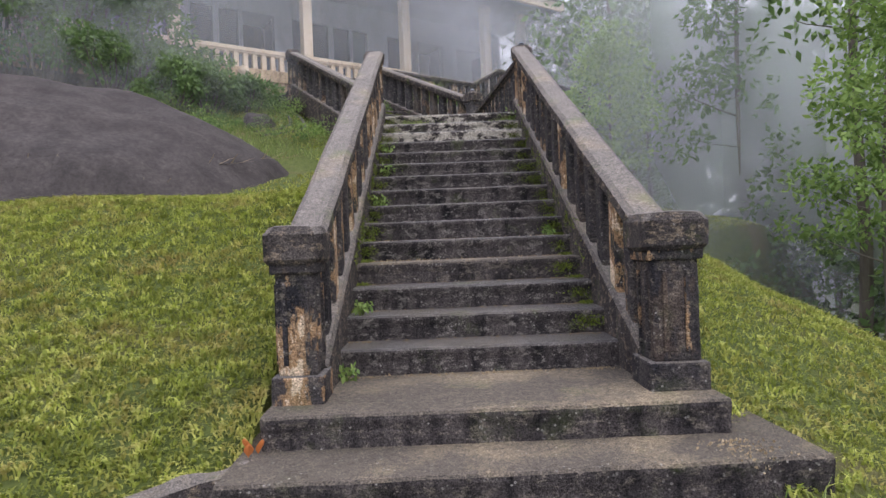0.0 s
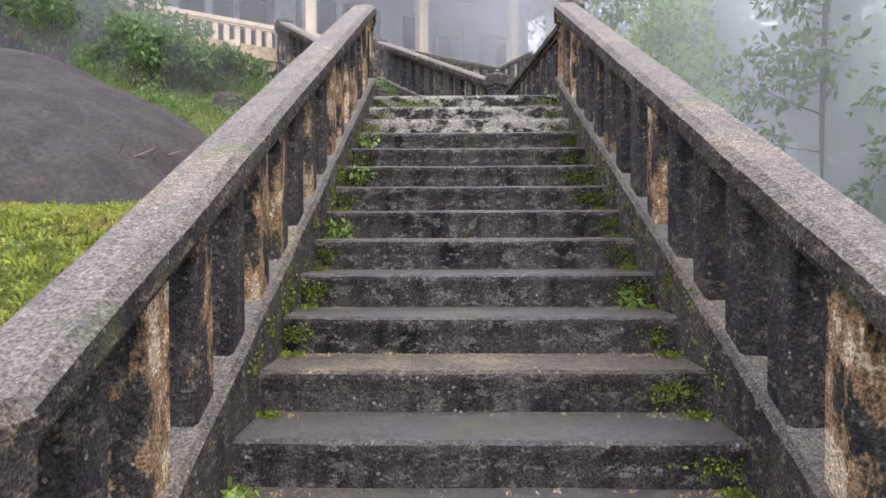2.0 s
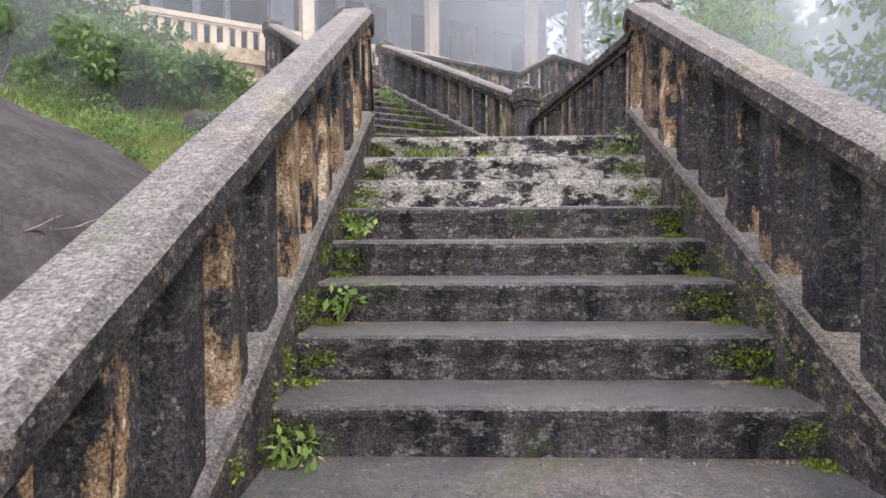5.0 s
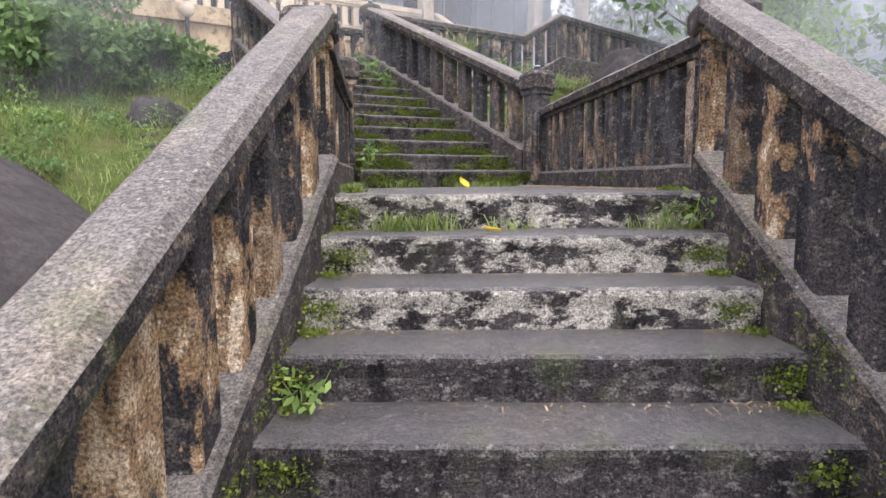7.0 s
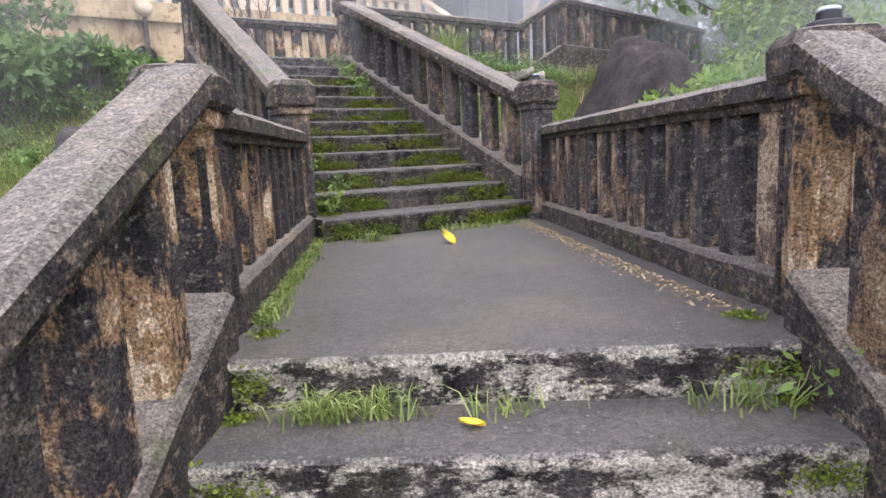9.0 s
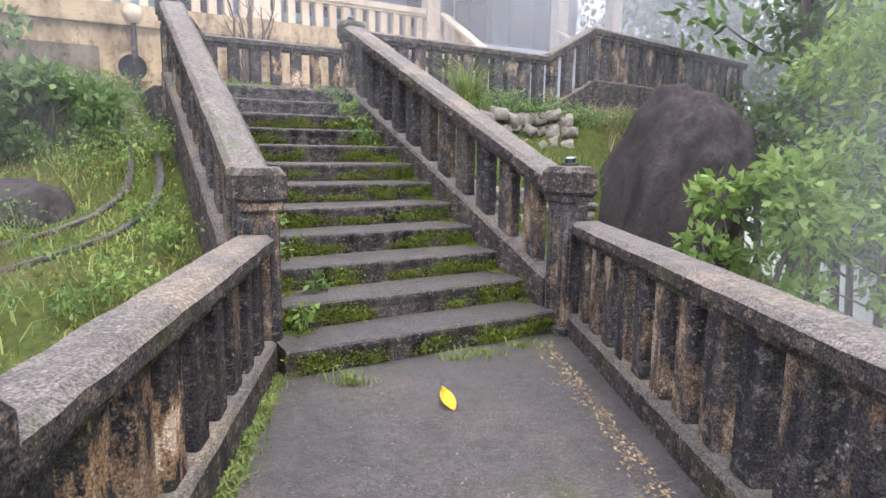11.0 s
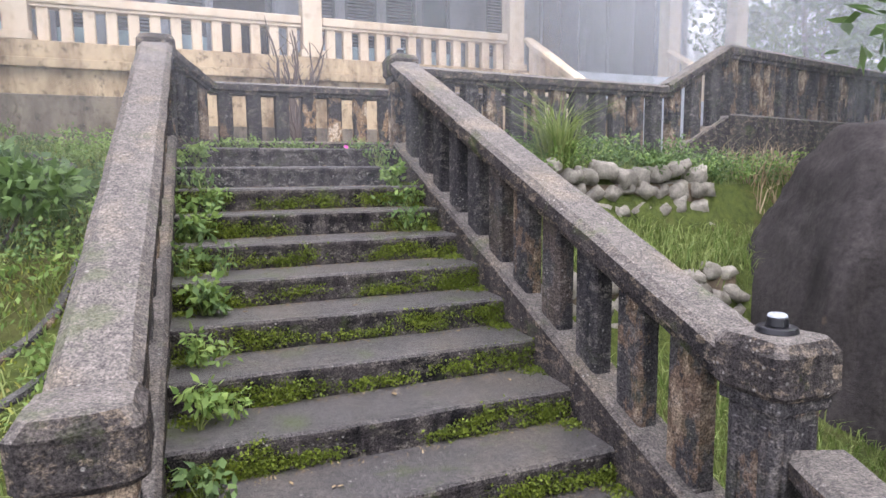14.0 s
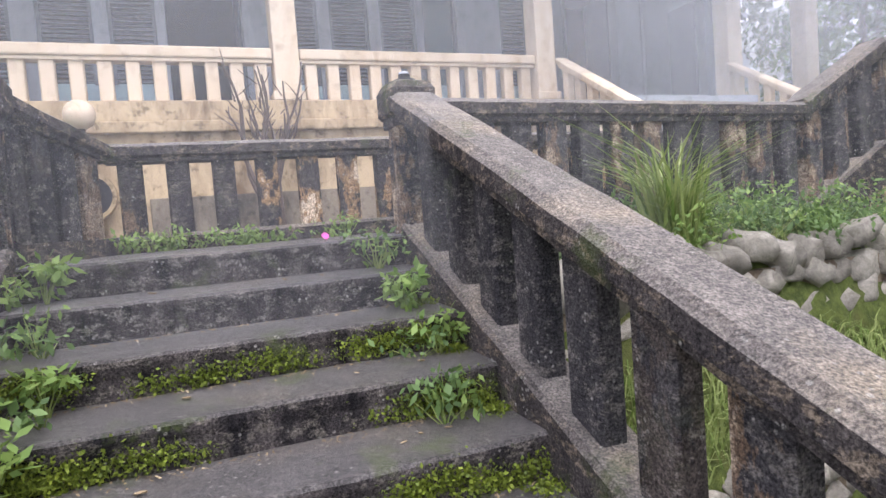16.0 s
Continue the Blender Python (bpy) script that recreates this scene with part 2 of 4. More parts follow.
def beam(p, q, profile, pieces=24, wear=0.006):
    """Sweeps an upright outline (across, up) from p to q; the worn arrises wander a little."""
    p, q = Vector(p), Vector(q)
    flat = Vector((q.x - p.x, q.y - p.y, 0)).normalized()
    side = Vector((flat.y, -flat.x, 0))
    bm = bmesh.new()
    rings = []
    for i in range(pieces + 1):
        c = p.lerp(q, i / pieces)
        ring = []
        for a, z in profile:
            co = c + side * a + Vector((0, 0, z))
            co += noise.noise_vector(co * 7) * wear
            ring.append(bm.verts.new(co))
        rings.append(ring)
    k = len(profile)
    for r, s in zip(rings, rings[1:]):
        for i in range(k):
            bm.faces.new((r[i], r[(i + 1) % k], s[(i + 1) % k], s[i]))
    bm.faces.new(rings[0][::-1]), bm.faces.new(rings[-1])
    return bm


def rail_profile(w, h):
    """Handrail outline whose underside is at 0: a moulded lower lip and a slightly ridged top."""
    a = w / 2
    return [(-a + .03, 0), (a - .03, 0), (a - .03, h * .22), (a, h * .34), (a, h * .8), (a - .035, h), (-a + .035, h), (-a, h * .8), (-a, h * .34), (-a + .03, h * .22)]


def baluster_mesh(w, d):
    """A unit-high plain slab baluster with chamfered corners."""
    bm = bmesh.new()
    c = 0.012
    ring = [(-w / 2 + c, -d / 2), (w / 2 - c, -d / 2), (w / 2, -d / 2 + c), (w / 2, d / 2 - c), (w / 2 - c, d / 2), (-w / 2 + c, d / 2), (-w / 2, d / 2 - c), (-w / 2, -d / 2 + c)]
    low, high = [bm.verts.new((x, y, 0)) for x, y in ring], [bm.verts.new((x, y, 1)) for x, y in ring]
    for i in range(8):
        bm.faces.new((low[i], low[(i + 1) % 8], high[(i + 1) % 8], high[i]))
    bm.faces.new(low[::-1]), bm.faces.new(high)
    return bm


def rail_line(parent, p, q, width, height, curb_w, curb_drop, pitch, bal_w, bal_d, mat_bal, mat_rail, clear=0.0, curb_skirt=0.5):
    """Handrail, curb and balusters from p to q; both give the handrail's underside, curb_drop is how far the curb's top lies below it."""
    p, q = Vector(p), Vector(q)
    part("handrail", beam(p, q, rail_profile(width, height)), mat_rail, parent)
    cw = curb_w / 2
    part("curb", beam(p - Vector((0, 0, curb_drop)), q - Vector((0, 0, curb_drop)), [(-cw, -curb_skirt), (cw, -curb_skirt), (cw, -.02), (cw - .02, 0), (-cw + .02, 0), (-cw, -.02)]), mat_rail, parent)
    run = Vector((q.x - p.x, q.y - p.y, 0))
    n = max(1, round((run.length - 2 * clear) / pitch))
    yaw = math.atan2(run.y, run.x)
    slope = (q.z - p.z) / run.length
    mesh = None
    for i in range(n):
        f = (clear + (i + 0.5) * (run.length - 2 * clear) / n) / run.length
        c = p.lerp(q, f)
        drop = abs(slope) * bal_w / 2
        if mesh is None:
            ob = part("baluster", baluster_mesh(bal_w, bal_d), mat_bal, parent)
            mesh = ob.data
        else:
            ob = new("baluster", mesh)
            ob.parent = parent
        ob.matrix_basis = Matrix.Translation((c.x, c.y, c.z - curb_drop - drop - .02)) @ Matrix.Rotation(yaw, 4, "Z") @ Matrix.Diagonal((1, 1, curb_drop + 2 * drop + .05, 1))


def newel(parent, x, y, z0, top, w, yaw, mat, base_h=0.16, cap_h=0.19):
    """A square gate post: plinth, fluted shaft and heavy chamfered cap, under an Empty of its own."""
    m = Matrix.Translation((x, y, 0)) @ Matrix.Rotation(radians(yaw), 4, "Z")

    def put(name, bm, wear=0.004):
        bmesh.ops.subdivide_edges(bm, edges=bm.edges[:], cuts=2, use_grid_fill=True)
        rough_up(bm, wear)
        ob = part(name, bm, CONCRETE_RAIL if name == "cap" else mat, parent)
        ob.matrix_basis = m
    a = w / 2
    put("plinth", block((-a - .03, -a - .03, z0), (a + .03, a + .03, z0 + base_h), .015))
    put("shaft", block((-a, -a, z0 + base_h - .01), (a, a, top - cap_h + .01), .02))
    put("neck", block((-a - .02, -a - .02, top - cap_h - .05), (a + .02, a + .02, top - cap_h + .01), .01))
    bm = bmesh.new()
    rings = []
    for out, z in ((.03, top - cap_h), (.045, top - cap_h + .02), (.045, top - .045), (.02, top - .006), (.0, top)):
        s = a + out
        c = .03
        pts = [(-s + c, -s), (s - c, -s), (s, -s + c), (s, s - c), (s - c, s), (-s + c, s), (-s, s - c), (-s, -s + c)]
        rings.append([bm.verts.new((px, py, z)) for px, py in pts])
    for r, t in zip(rings, rings[1:]):
        for i in range(8):
            bm.faces.new((r[i], r[(i + 1) % 8], t[(i + 1) % 8], t[i]))
    bm.faces.new(rings[0][::-1]), bm.faces.new(rings[-1])
    put("cap", bm, .008)
    # raised fillets on the shaft's faces
    for k in range(4):
        for s in (-.055, .055):
            bm = block((s - .012, -a - .012, z0 + base_h + .05), (s + .012, -a + .01, top - cap_h - .1), .004)
            ob = part("fillet", bm, mat, parent)
            ob.matrix_basis = m @ Matrix.Rotation(k * math.pi / 2, 4, "Z")


# ---- plan: first flight along y, second flight and house turned by 33.5 degrees ----
RISE, TREAD = 0.16, 0.30
TREAD_UP = 0.352
TURN = 33.5
UP = Matrix.Translation((0.616, 8.43, 0)) @ Matrix.Rotation(radians(TURN), 4, "Z")
LANDING = 16 * RISE
TERRACE = LANDING + 12 * RISE


def up(x, y, z=0.0):
    return UP @ Vector((x, y, z))


def line(v, xs, zs):
    return np.interp(v, xs, zs)


def soft(v, a, b):
    t = np.clip((v - a) / (b - a), 0, 1)
    return t * t * (3 - 2 * t)


CA, SA = math.cos(radians(TURN)), math.sin(radians(TURN))


def land(x, y):
    """Height of the hillside."""
    x, y = np.asarray(x, float), np.asarray(y, float)
    lx, ly = (x - .616) * CA + (y - 8.43) * SA, -(x - .616) * SA + (y - 8.43) * CA
    low = line(y, [-60, -8, -3, -.6, 2.6, 4.2, 6, 9, 40], [-9, -1.6, -.62, -.2, 1.4, 1.7, 2.0, 2.2, 2.4])
    hill = line(ly, [-16, -6, -1, 1, 3, 5.5, 7.6, 9, 60], [-20, -.6, 1.9, 2.65, 3.6, 4.35, 4.75, 4.8, 5.5])
    left = np.maximum(low, hill)
    right_low = line(y, [-60, -8, -3, -.6, 2.6, 6, 9, 40], [-9, -1.6, -.62, -.16, .75, 1.4, 1.9, 2.2])
    shelf = line(ly, [-3, 0, 1.6, 2.5, 2.65, 3.1, 3.25, 3.9, 4.2, 60], [1.0, 1.7, 2.45, 2.75, 3.38, 3.65, 4.16, 4.36, 4.45, 4.6])
    shelf = shelf - 6.0 * soft(lx, 4.2, 11)
    fall = .2 * np.maximum(x - 1.2, 0) + .3 * np.maximum(x - 2.6, 0) ** 1.25
    right = np.maximum(right_low - np.minimum(fall, 16), np.where(ly > -3, shelf, -99))
    w = soft(np.where(ly > -.2, lx + .9, x), -.4, .6)
    z = left * (1 - w) + right * w
    z = z + .05 * np.sin(x * 1.7 + y * .6) + .04 * np.sin(y * 2.3 - x)
    far = soft(np.hypot(x, y - 8), 30, 300)
    z = z * (1 - far) + far * -6
    under = np.where((x > -1.02) & (x < 1.25) & (y > -.75) & (y < 5.0), np.minimum(.5333 * y - .55, 2.0), 99)
    under = np.minimum(under, np.where((x > -1.2) & (x < 1.25) & (y > 4.9) & (ly < .3), LANDING - .35, 99))
    under = np.minimum(under, np.where((lx > -2.05) & (lx < .3) & (ly > -.6) & (ly < 4.3), LANDING - .35 + .4545 * np.clip(ly, 0, 4), 99))
    under = np.minimum(under, np.where((lx > -2.0) & (lx < 8) & (ly > 3.9) & (ly < 7.9), TERRACE - .25, 99))
    under = np.minimum(under, np.where((lx > -30) & (ly > 7.7) & (ly < 20) & (lx < 12), 4.9, 99))
    return np.minimum(z, under)


# ---- ground ----
def make_ground():
    s = np.concatenate([-np.geomspace(400, 16, 16), np.arange(-15, 15.01, .16), np.geomspace(16, 400, 16)])
    gx, gy = np.meshgrid(s, s + 5)
    gz = land(gx, gy)
    k = len(s)
    verts = np.stack([gx.ravel(), gy.ravel(), gz.ravel()], 1).tolist()
    idx = np.arange(k * k).reshape(k, k)
    faces = np.stack([idx[:-1, :-1].ravel(), idx[:-1, 1:].ravel(), idx[1:, 1:].ravel(), idx[1:, :-1].ravel()], 1).tolist()
    tagged(raw_mesh("ground", verts, faces, TURF, smooth=True), "grassy hillside with patches of bare soil", "ground", kind="structure")


make_ground()


# ---- stairs ----
def step_mesh(width, depth, rise, skirt, seed):
    """A cast step: riser, rounded and chipped nosing, tread slightly dished where trodden. Origin at the nosing's middle."""
    bm = bmesh.new()
    prof = [(.012, -rise - skirt), (.012, -rise * .5), (0, -.03), (.002, -.012), (.014, 0), (.07, .001), (depth * .5, .002), (depth + .1, .004), (depth + .1, -rise - skirt)]
    rings, segs = [], 40
    for i in range(segs + 1):
        x = (i / segs - .5) * width
        ring = []
        for j, (y, z) in enumerate(prof):
            o = noise.noise_vector(Vector((x * 9 + seed * 7, y * 9, z * 9)))
            o2 = noise.noise(Vector((x * 2.3, seed * 3.1, 0)))
            chip = max(0, noise.noise(Vector((x * 6, seed * 5.7, 2))) - .35) * .04
            worn = .006 * math.cos(x / width * math.pi)
            yy, zz = y + o.y * .007 + o2 * .008, z + o.z * .003
            if 2 <= j <= 4:
                yy, zz = yy + chip, zz - chip * .6 - worn * .5
            ring.append(bm.verts.new((x, yy, zz)))
        rings.append(ring)
    k = len(prof)
    for r, s in zip(rings, rings[1:]):
        for j in range(k):
            bm.faces.new((r[j], r[(j + 1) % k], s[(j + 1) % k], s[j]))
    bm.faces.new(rings[0][::-1]), bm.faces.new(rings[-1])
    return bm


lower_flight = tagged(new("lower_staircase"), "flight of worn dark concrete steps with blackened risers", "staircase", kind="structure")
nosing_y = [k * TREAD for k in range(17)]
nosing_y[1] = -0.2
for k in range(1, 16):
    w = 1.72 if k > 1 else 2.16
    depth = nosing_y[k + 1] - nosing_y[k]
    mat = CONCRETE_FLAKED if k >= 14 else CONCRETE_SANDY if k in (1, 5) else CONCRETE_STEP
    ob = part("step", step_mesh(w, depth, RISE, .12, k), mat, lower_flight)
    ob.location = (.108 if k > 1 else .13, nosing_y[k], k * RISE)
slab = step_mesh(2.5, .75, .2, .35, 40)
ob = part("bottom_slab", slab, CONCRETE_SANDY, lower_flight)
ob.matrix_basis = pose(.22, -.56, 0, 0, 0, 1.5)


# landing between the flights
def slab_poly(pts, z0, z1):
    bm = bmesh.new()
    a, b = [bm.verts.new((x, y, z0)) for x, y in pts], [bm.verts.new((x, y, z1)) for x, y in pts]
    bm.faces.new(a[::-1]), bm.faces.new(b)
    for i in range(len(pts)):
        bm.faces.new((a[i], a[(i + 1) % len(pts)], b[(i + 1) % len(pts)], b[i]))
    return bm


LA, LB = up(-1.95, .3), up(.12, .1)
bm = slab_poly([(-.95, 5.0), (1.15, 5.0), (LB.x + .1, LB.y), (LA.x, LA.y), (LA.x - .05, LA.y - .3)], LANDING - .5, LANDING)
landing_slab = tagged(part("landing", bm, CONCRETE_STEP, None), "worn grey concrete landing between two flights", "landing", kind="structure")
ob = part("step", step_mesh(1.80, .3, RISE, .12, 16), CONCRETE_FLAKED, landing_slab)
ob.location = (.11, 16 * TREAD, LANDING + .003)

upper_flight = tagged(new("upper_staircase"), "flight of dark concrete steps overgrown with moss at both ends", "staircase", kind="structure")
for k in range(1, 13):
    depth = TREAD_UP if k < 12 else 1.0
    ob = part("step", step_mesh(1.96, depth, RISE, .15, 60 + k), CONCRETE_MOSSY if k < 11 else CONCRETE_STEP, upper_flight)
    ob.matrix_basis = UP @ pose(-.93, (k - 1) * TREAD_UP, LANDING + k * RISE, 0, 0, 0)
walkway = slab_poly([(-2.0, 4.4), (8, 4.4), (8, 7.6), (-2.0, 7.6)], TERRACE - .4, TERRACE - .012)
ob = tagged(part("terrace_floor", walkway, CONCRETE_STEP, None), "weathered concrete walkway below the house", "walkway", kind="structure")
ob.matrix_basis = UP

# ---- balustrades of the first flight ----
left_rail = tagged(new("balustrade_lower_west"), "blackened concrete stair balustrade with flaking ochre balusters", "balustrade", kind="structure")
right_rail = tagged(new("balustrade_lower_east"), "blackened concrete stair balustrade with lichen on its handrail", "balustrade", kind="structure")
rail_line(left_rail, (-.805, .2, .85), (-.805, 4.9, 3.275), .215, .135, .21, .53, .30, .14, .14, CONCRETE_POST, CONCRETE_RAIL, .15)
rail_line(right_rail, (1.035, .2, .85), (1.035, 4.9, 3.275), .215, .135, .21, .53, .30, .14, .14, CONCRETE_POST, CONCRETE_RAIL, .15)
newel(left_rail, -.82, .13, .14, 1.04, .2, 0, CONCRETE_POST)
newel(right_rail, 1.05, .13, .14, 1.04, .24, 0, CONCRETE_POST)
newel(left_rail, -.83, 5.0, LANDING - .2, 3.42, .17, 8, CONCRETE_POST, .16, .14)
newel(right_rail, 1.08, 5.0, LANDING - .2, 3.43, .18, -8, CONCRETE_POST, .16, .14)

# ---- balustrades of the landing ----
west = tagged(new("balustrade_landing_west"), "short dark concrete balustrade beside the landing", "balustrade", kind="structure")
east = tagged(new("balustrade_landing_east"), "dark concrete balustrade with scratched balusters beside the landing", "balustrade", kind="structure")
NL, NR = up(-1.97, .3), up(.07, .02)
rail_line(west, (-.85, 5.08, 3.2), (NL.x + .03, NL.y - .14, 3.22), .22, .12, .22, .47, .25, .14, .13, CONCRETE_POST, CONCRETE_RAIL, .05)
rail_line(east, (1.12, 5.08, 3.215), (NR.x + .12, NR.y - .08, 3.225), .22, .12, .22, .52, .25, .14, .13, CONCRETE_DARK, CONCRETE_RAIL, .05)

# ---- balustrades of the second flight ----
uw = tagged(new("balustrade_upper_west"), "grey weathered concrete stair balustrade with lichen-flecked handrail", "balustrade", kind="structure")
ue = tagged(new("balustrade_upper_east"), "dark weathered concrete stair balustrade with broad slab balusters", "balustrade", kind="structure")
newel(uw, NL.x, NL.y, LANDING - .1, 3.70, .2, TURN, CONCRETE_DARK)
newel(ue, NR.x, NR.y, LANDING - .1, 3.71, .2, TURN, CONCRETE_DARK)
A, B = up(-1.967, .4, 3.53), up(-1.85, 3.9, 5.13)
rail_line(uw, A, B, .24, .15, .22, .56, .32, .17, .10, CONCRETE_DARK, CONCRETE_RAIL, .1)
A, B = up(.072, .12, 3.5), up(.13, 3.9, 5.1)
rail_line(ue, A, B, .26, .15, .22, .56, .32, .17, .10, CONCRETE_DARK, CONCRETE_RAIL, .1)
p = up(-1.85, 3.98)
newel(uw, p.x, p.y, TERRACE - .3, 5.33, .18, TURN, CONCRETE_DARK)
p = up(.13, 3.98)
newel(ue, p.x, p.y, TERRACE - .3, 5.3, .18, TURN, CONCRETE_DARK)

# ---- rails of the upper walkway ----
back = tagged(new("balustrade_walkway_back"), "low dark concrete balustrade across the head of the stairs", "balustrade", kind="structure")
rail_line(back, up(-1.45, 4.75, 5.0), up(3.4, 4.75, 5.0), .2, .11, .2, .42, .25, .13, .1, CONCRETE_POST, CONCRETE_RAIL)
part("handrail", beam(up(-1.83, 4.05, 5.18), up(-1.48, 4.72, 5.0), rail_profile(.2, .11)), CONCRETE_RAIL, back)
part("curb", beam(up(-1.87, 4.05, TERRACE + .1), up(-1.48, 4.72, TERRACE + .1), [(-.1, -.4), (.1, -.4), (.1, 0), (-.1, 0)]), CONCRETE_RAIL, back)
for f in (.18, .4, .62, .84):
    p = up(-1.87, 4.05).lerp(up(-1.48, 4.72), f)
    ob = part("baluster", baluster_mesh(.13, .1), CONCRETE_DARK, back)
    ob.matrix_basis = pose(p.x, p.y, TERRACE + .08, 0, 0, TURN + 60) @ Matrix.Diagonal((1, 1, .64 - .18 * f, 1))
front = tagged(new("balustrade_walkway_front"), "dark moulded concrete balustrade along the walkway", "balustrade", kind="structure")
rail_line(front, up(.2, 3.98, 5.08), up(3.1, 3.98, 5.04), .22, .13, .2, .62, .24, .15, .12, CONCRETE_DARK, CONCRETE_RAIL)
rail_line(front, up(3.1, 3.98, 5.04), up(3.95, 3.98, 5.5), .24, .15, .22, .62, .26, .15, .12, CONCRETE_DARK, CONCRETE_RAIL)
rail_line(front, up(3.95, 3.98, 5.5), up(9.0, 4.9, 5.5), .24, .15, .22, .6, .26, .16, .12, CONCRETE_DARK, CONCRETE_RAIL, 0, 1.2)

# ---- the house ----
HY = 7.75          # front of the veranda
FLOOR_Z = 5.95
house = tagged(new("house"), "old colonial house with cream veranda balustrade and louvred shutters", "house", kind="thing")
house.matrix_basis = UP


def hpart(name, bm, mat, label="", parent=None):
    return part(name, bm, mat, parent or house, label)


hpart("plinth_wall", block((-16, HY + .05, 4.3), (3.75, HY + .4, 5.62)), OCHRE, "ochre plaster wall streaked black at its foot")
hpart("plinth_foot", block((-16, HY + .02, 4.2), (-2.35, HY + .08, 5.3), .01), SOOTED, "blackened damp render at the wall's foot")
hpart("plinth_skirting", block((-1.4, HY + .02, 4.2), (3.7, HY + .07, 4.95), .01), SOOTED)
hpart("plinth_ledge", block((-16, HY - .04, 5.62), (3.78, HY + .45, 5.74), .015), OCHRE)
hpart("plinth_band", block((-16, HY, 5.74), (3.76, HY + .4, FLOOR_Z), .01), OCHRE)
hpart("veranda_floor", block((-16, HY + .4, 5.7), (12, 11.9, FLOOR_Z - .01)), GREY_PAINT)
for x in (-10.4, -7.0, -3.5, 0.115, 3.45, 6.75, 8.4):
    ob = hpart("column", block((x - .14, HY + .03, FLOOR_Z - .02), (x + .14, HY + .31, 9.2), .015), CREAM)
    for dz, dw in ((0, .035), (3.05, .03)):
        hpart("column_moulding", block((x - .14 - dw, HY + .03 - dw, FLOOR_Z + dz), (x + .14 + dw, HY + .31 + dw, FLOOR_Z + dz + .1), .01), CREAM, "", ob)
for a, b in ((-10.4, -7.0), (-7.0, -3.5), (-3.5, 0.115), (0.115, 3.45)):
    hpart("veranda_rail", block((a + .15, HY + .06, 6.41), (b - .15, HY + .28, 6.53), .02), CREAM)
    hpart("veranda_rail_lip", block((a + .15, HY + .085, 6.37), (b - .15, HY + .255, 6.408), .008), CREAM)
    n = round((b - a - .3) / .262)
    mesh = None
    for i in range(n):
        x = a + .15 + (i + .5) * (b - a - .3) / n
        if mesh is None:
            ob = hpart("veranda_baluster", baluster_mesh(.135, .12), CREAM)
            mesh = ob.data
        else:
            ob = new("veranda_baluster", mesh)
            ob.parent = house
        ob.matrix_basis = pose(x, HY + .17, FLOOR_Z - .01) @ Matrix.Diagonal((1, 1, .44, 1))
# back wall with openings
WY = 10.0


def wall_piece(x0, x1, z0, z1):
    hpart("wall", block((x0, WY, z0), (x1, WY + .25, z1)), GREY_PAINT)


bays = [(-9.3, -8.7, "s"), (-8.5, -7.9, "s"), (-7.2, -6.2, "d"), (-5.4, -4.8, "s"), (-4.6, -4.0, "s"), (-3.4, -2.9, "s"),
        (-2.62, -1.98, "s"), (-1.8, -1.22, "s"), (-1.1, -.1, "d"), (.5, .97, "s"), (1.15, 1.75, "s"), (1.93, 2.52, "s"), (2.64, 3.22, "g"), (4.0, 4.54, "s"), (5.28, 6.34, "d"), (6.95, 8.4, "d")]
last = -16
for a, b, kind in bays:
    wall_piece(last, a, FLOOR_Z - .05, 9.2)
    wall_piece(a, b, 8.35, 9.2)
    if kind == "d":
        hpart("door_frame", block((a - .07, WY - .03, FLOOR_Z), (a - .002, WY + .1, 8.4), .008), GREY_PAINT)
        hpart("door_frame", block((b + .002, WY - .03, FLOOR_Z), (b + .07, WY + .1, 8.4), .008), GREY_PAINT)
        leaf = hpart("door_leaf", block((b - .03, WY + .2, FLOOR_Z), (b + .015, WY + .9, 8.3), .006), SHUTTER)
    else:
        hpart("apron_panel", block((a + .001, WY + .06, FLOOR_Z), (b - .001, WY + .1, 6.62)), BLUE_PAINT, "pale blue painted panel")
        win = hpart("shutter_frame", block((a, WY + .02, 6.6), (a + .05, WY + .1, 8.35), .005), SHUTTER)
        hpart("shutter_stile", block((b - .05, WY + .02, 6.6), (b, WY + .1, 8.35), .005), SHUTTER, "", win)
        # the GLOOM backing puts the shade behind the louvres into its colour
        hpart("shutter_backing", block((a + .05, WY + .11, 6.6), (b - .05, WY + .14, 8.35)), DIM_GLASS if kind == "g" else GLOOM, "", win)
        if kind == "s":
            mesh = None
            for i in range(29):
                z = 6.65 + i * .058
                if mesh is None:
                    bm = block((a + .05, -.03, -.006), (b - .05, .03, .006))
                    ob = hpart("louvre", bm, SHUTTER, "", win)
                    mesh = ob.data
                else:
                    ob = new("louvre", mesh)
                    ob.parent = win
                ob.matrix_basis = pose(0, WY + .06, z, 38)
    last = b
wall_piece(last, 8.9, FLOOR_Z - .05, 9.2)
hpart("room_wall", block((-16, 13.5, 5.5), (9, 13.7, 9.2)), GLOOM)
hpart("end_wall", block((8.9, 10.0, FLOOR_Z - .05), (9.15, 13.5, 9.2)), GREY_PAINT)
hpart("ceiling", block((-16, HY - .9, 9.2), (9.4, 13.9, 9.3)), GREY_PAINT)
hpart("eaves_board", block((-16.1, HY - 1.0, 9.12), (9.5, HY - .9, 9.42), .01), CREAM)
bm = bmesh.new()
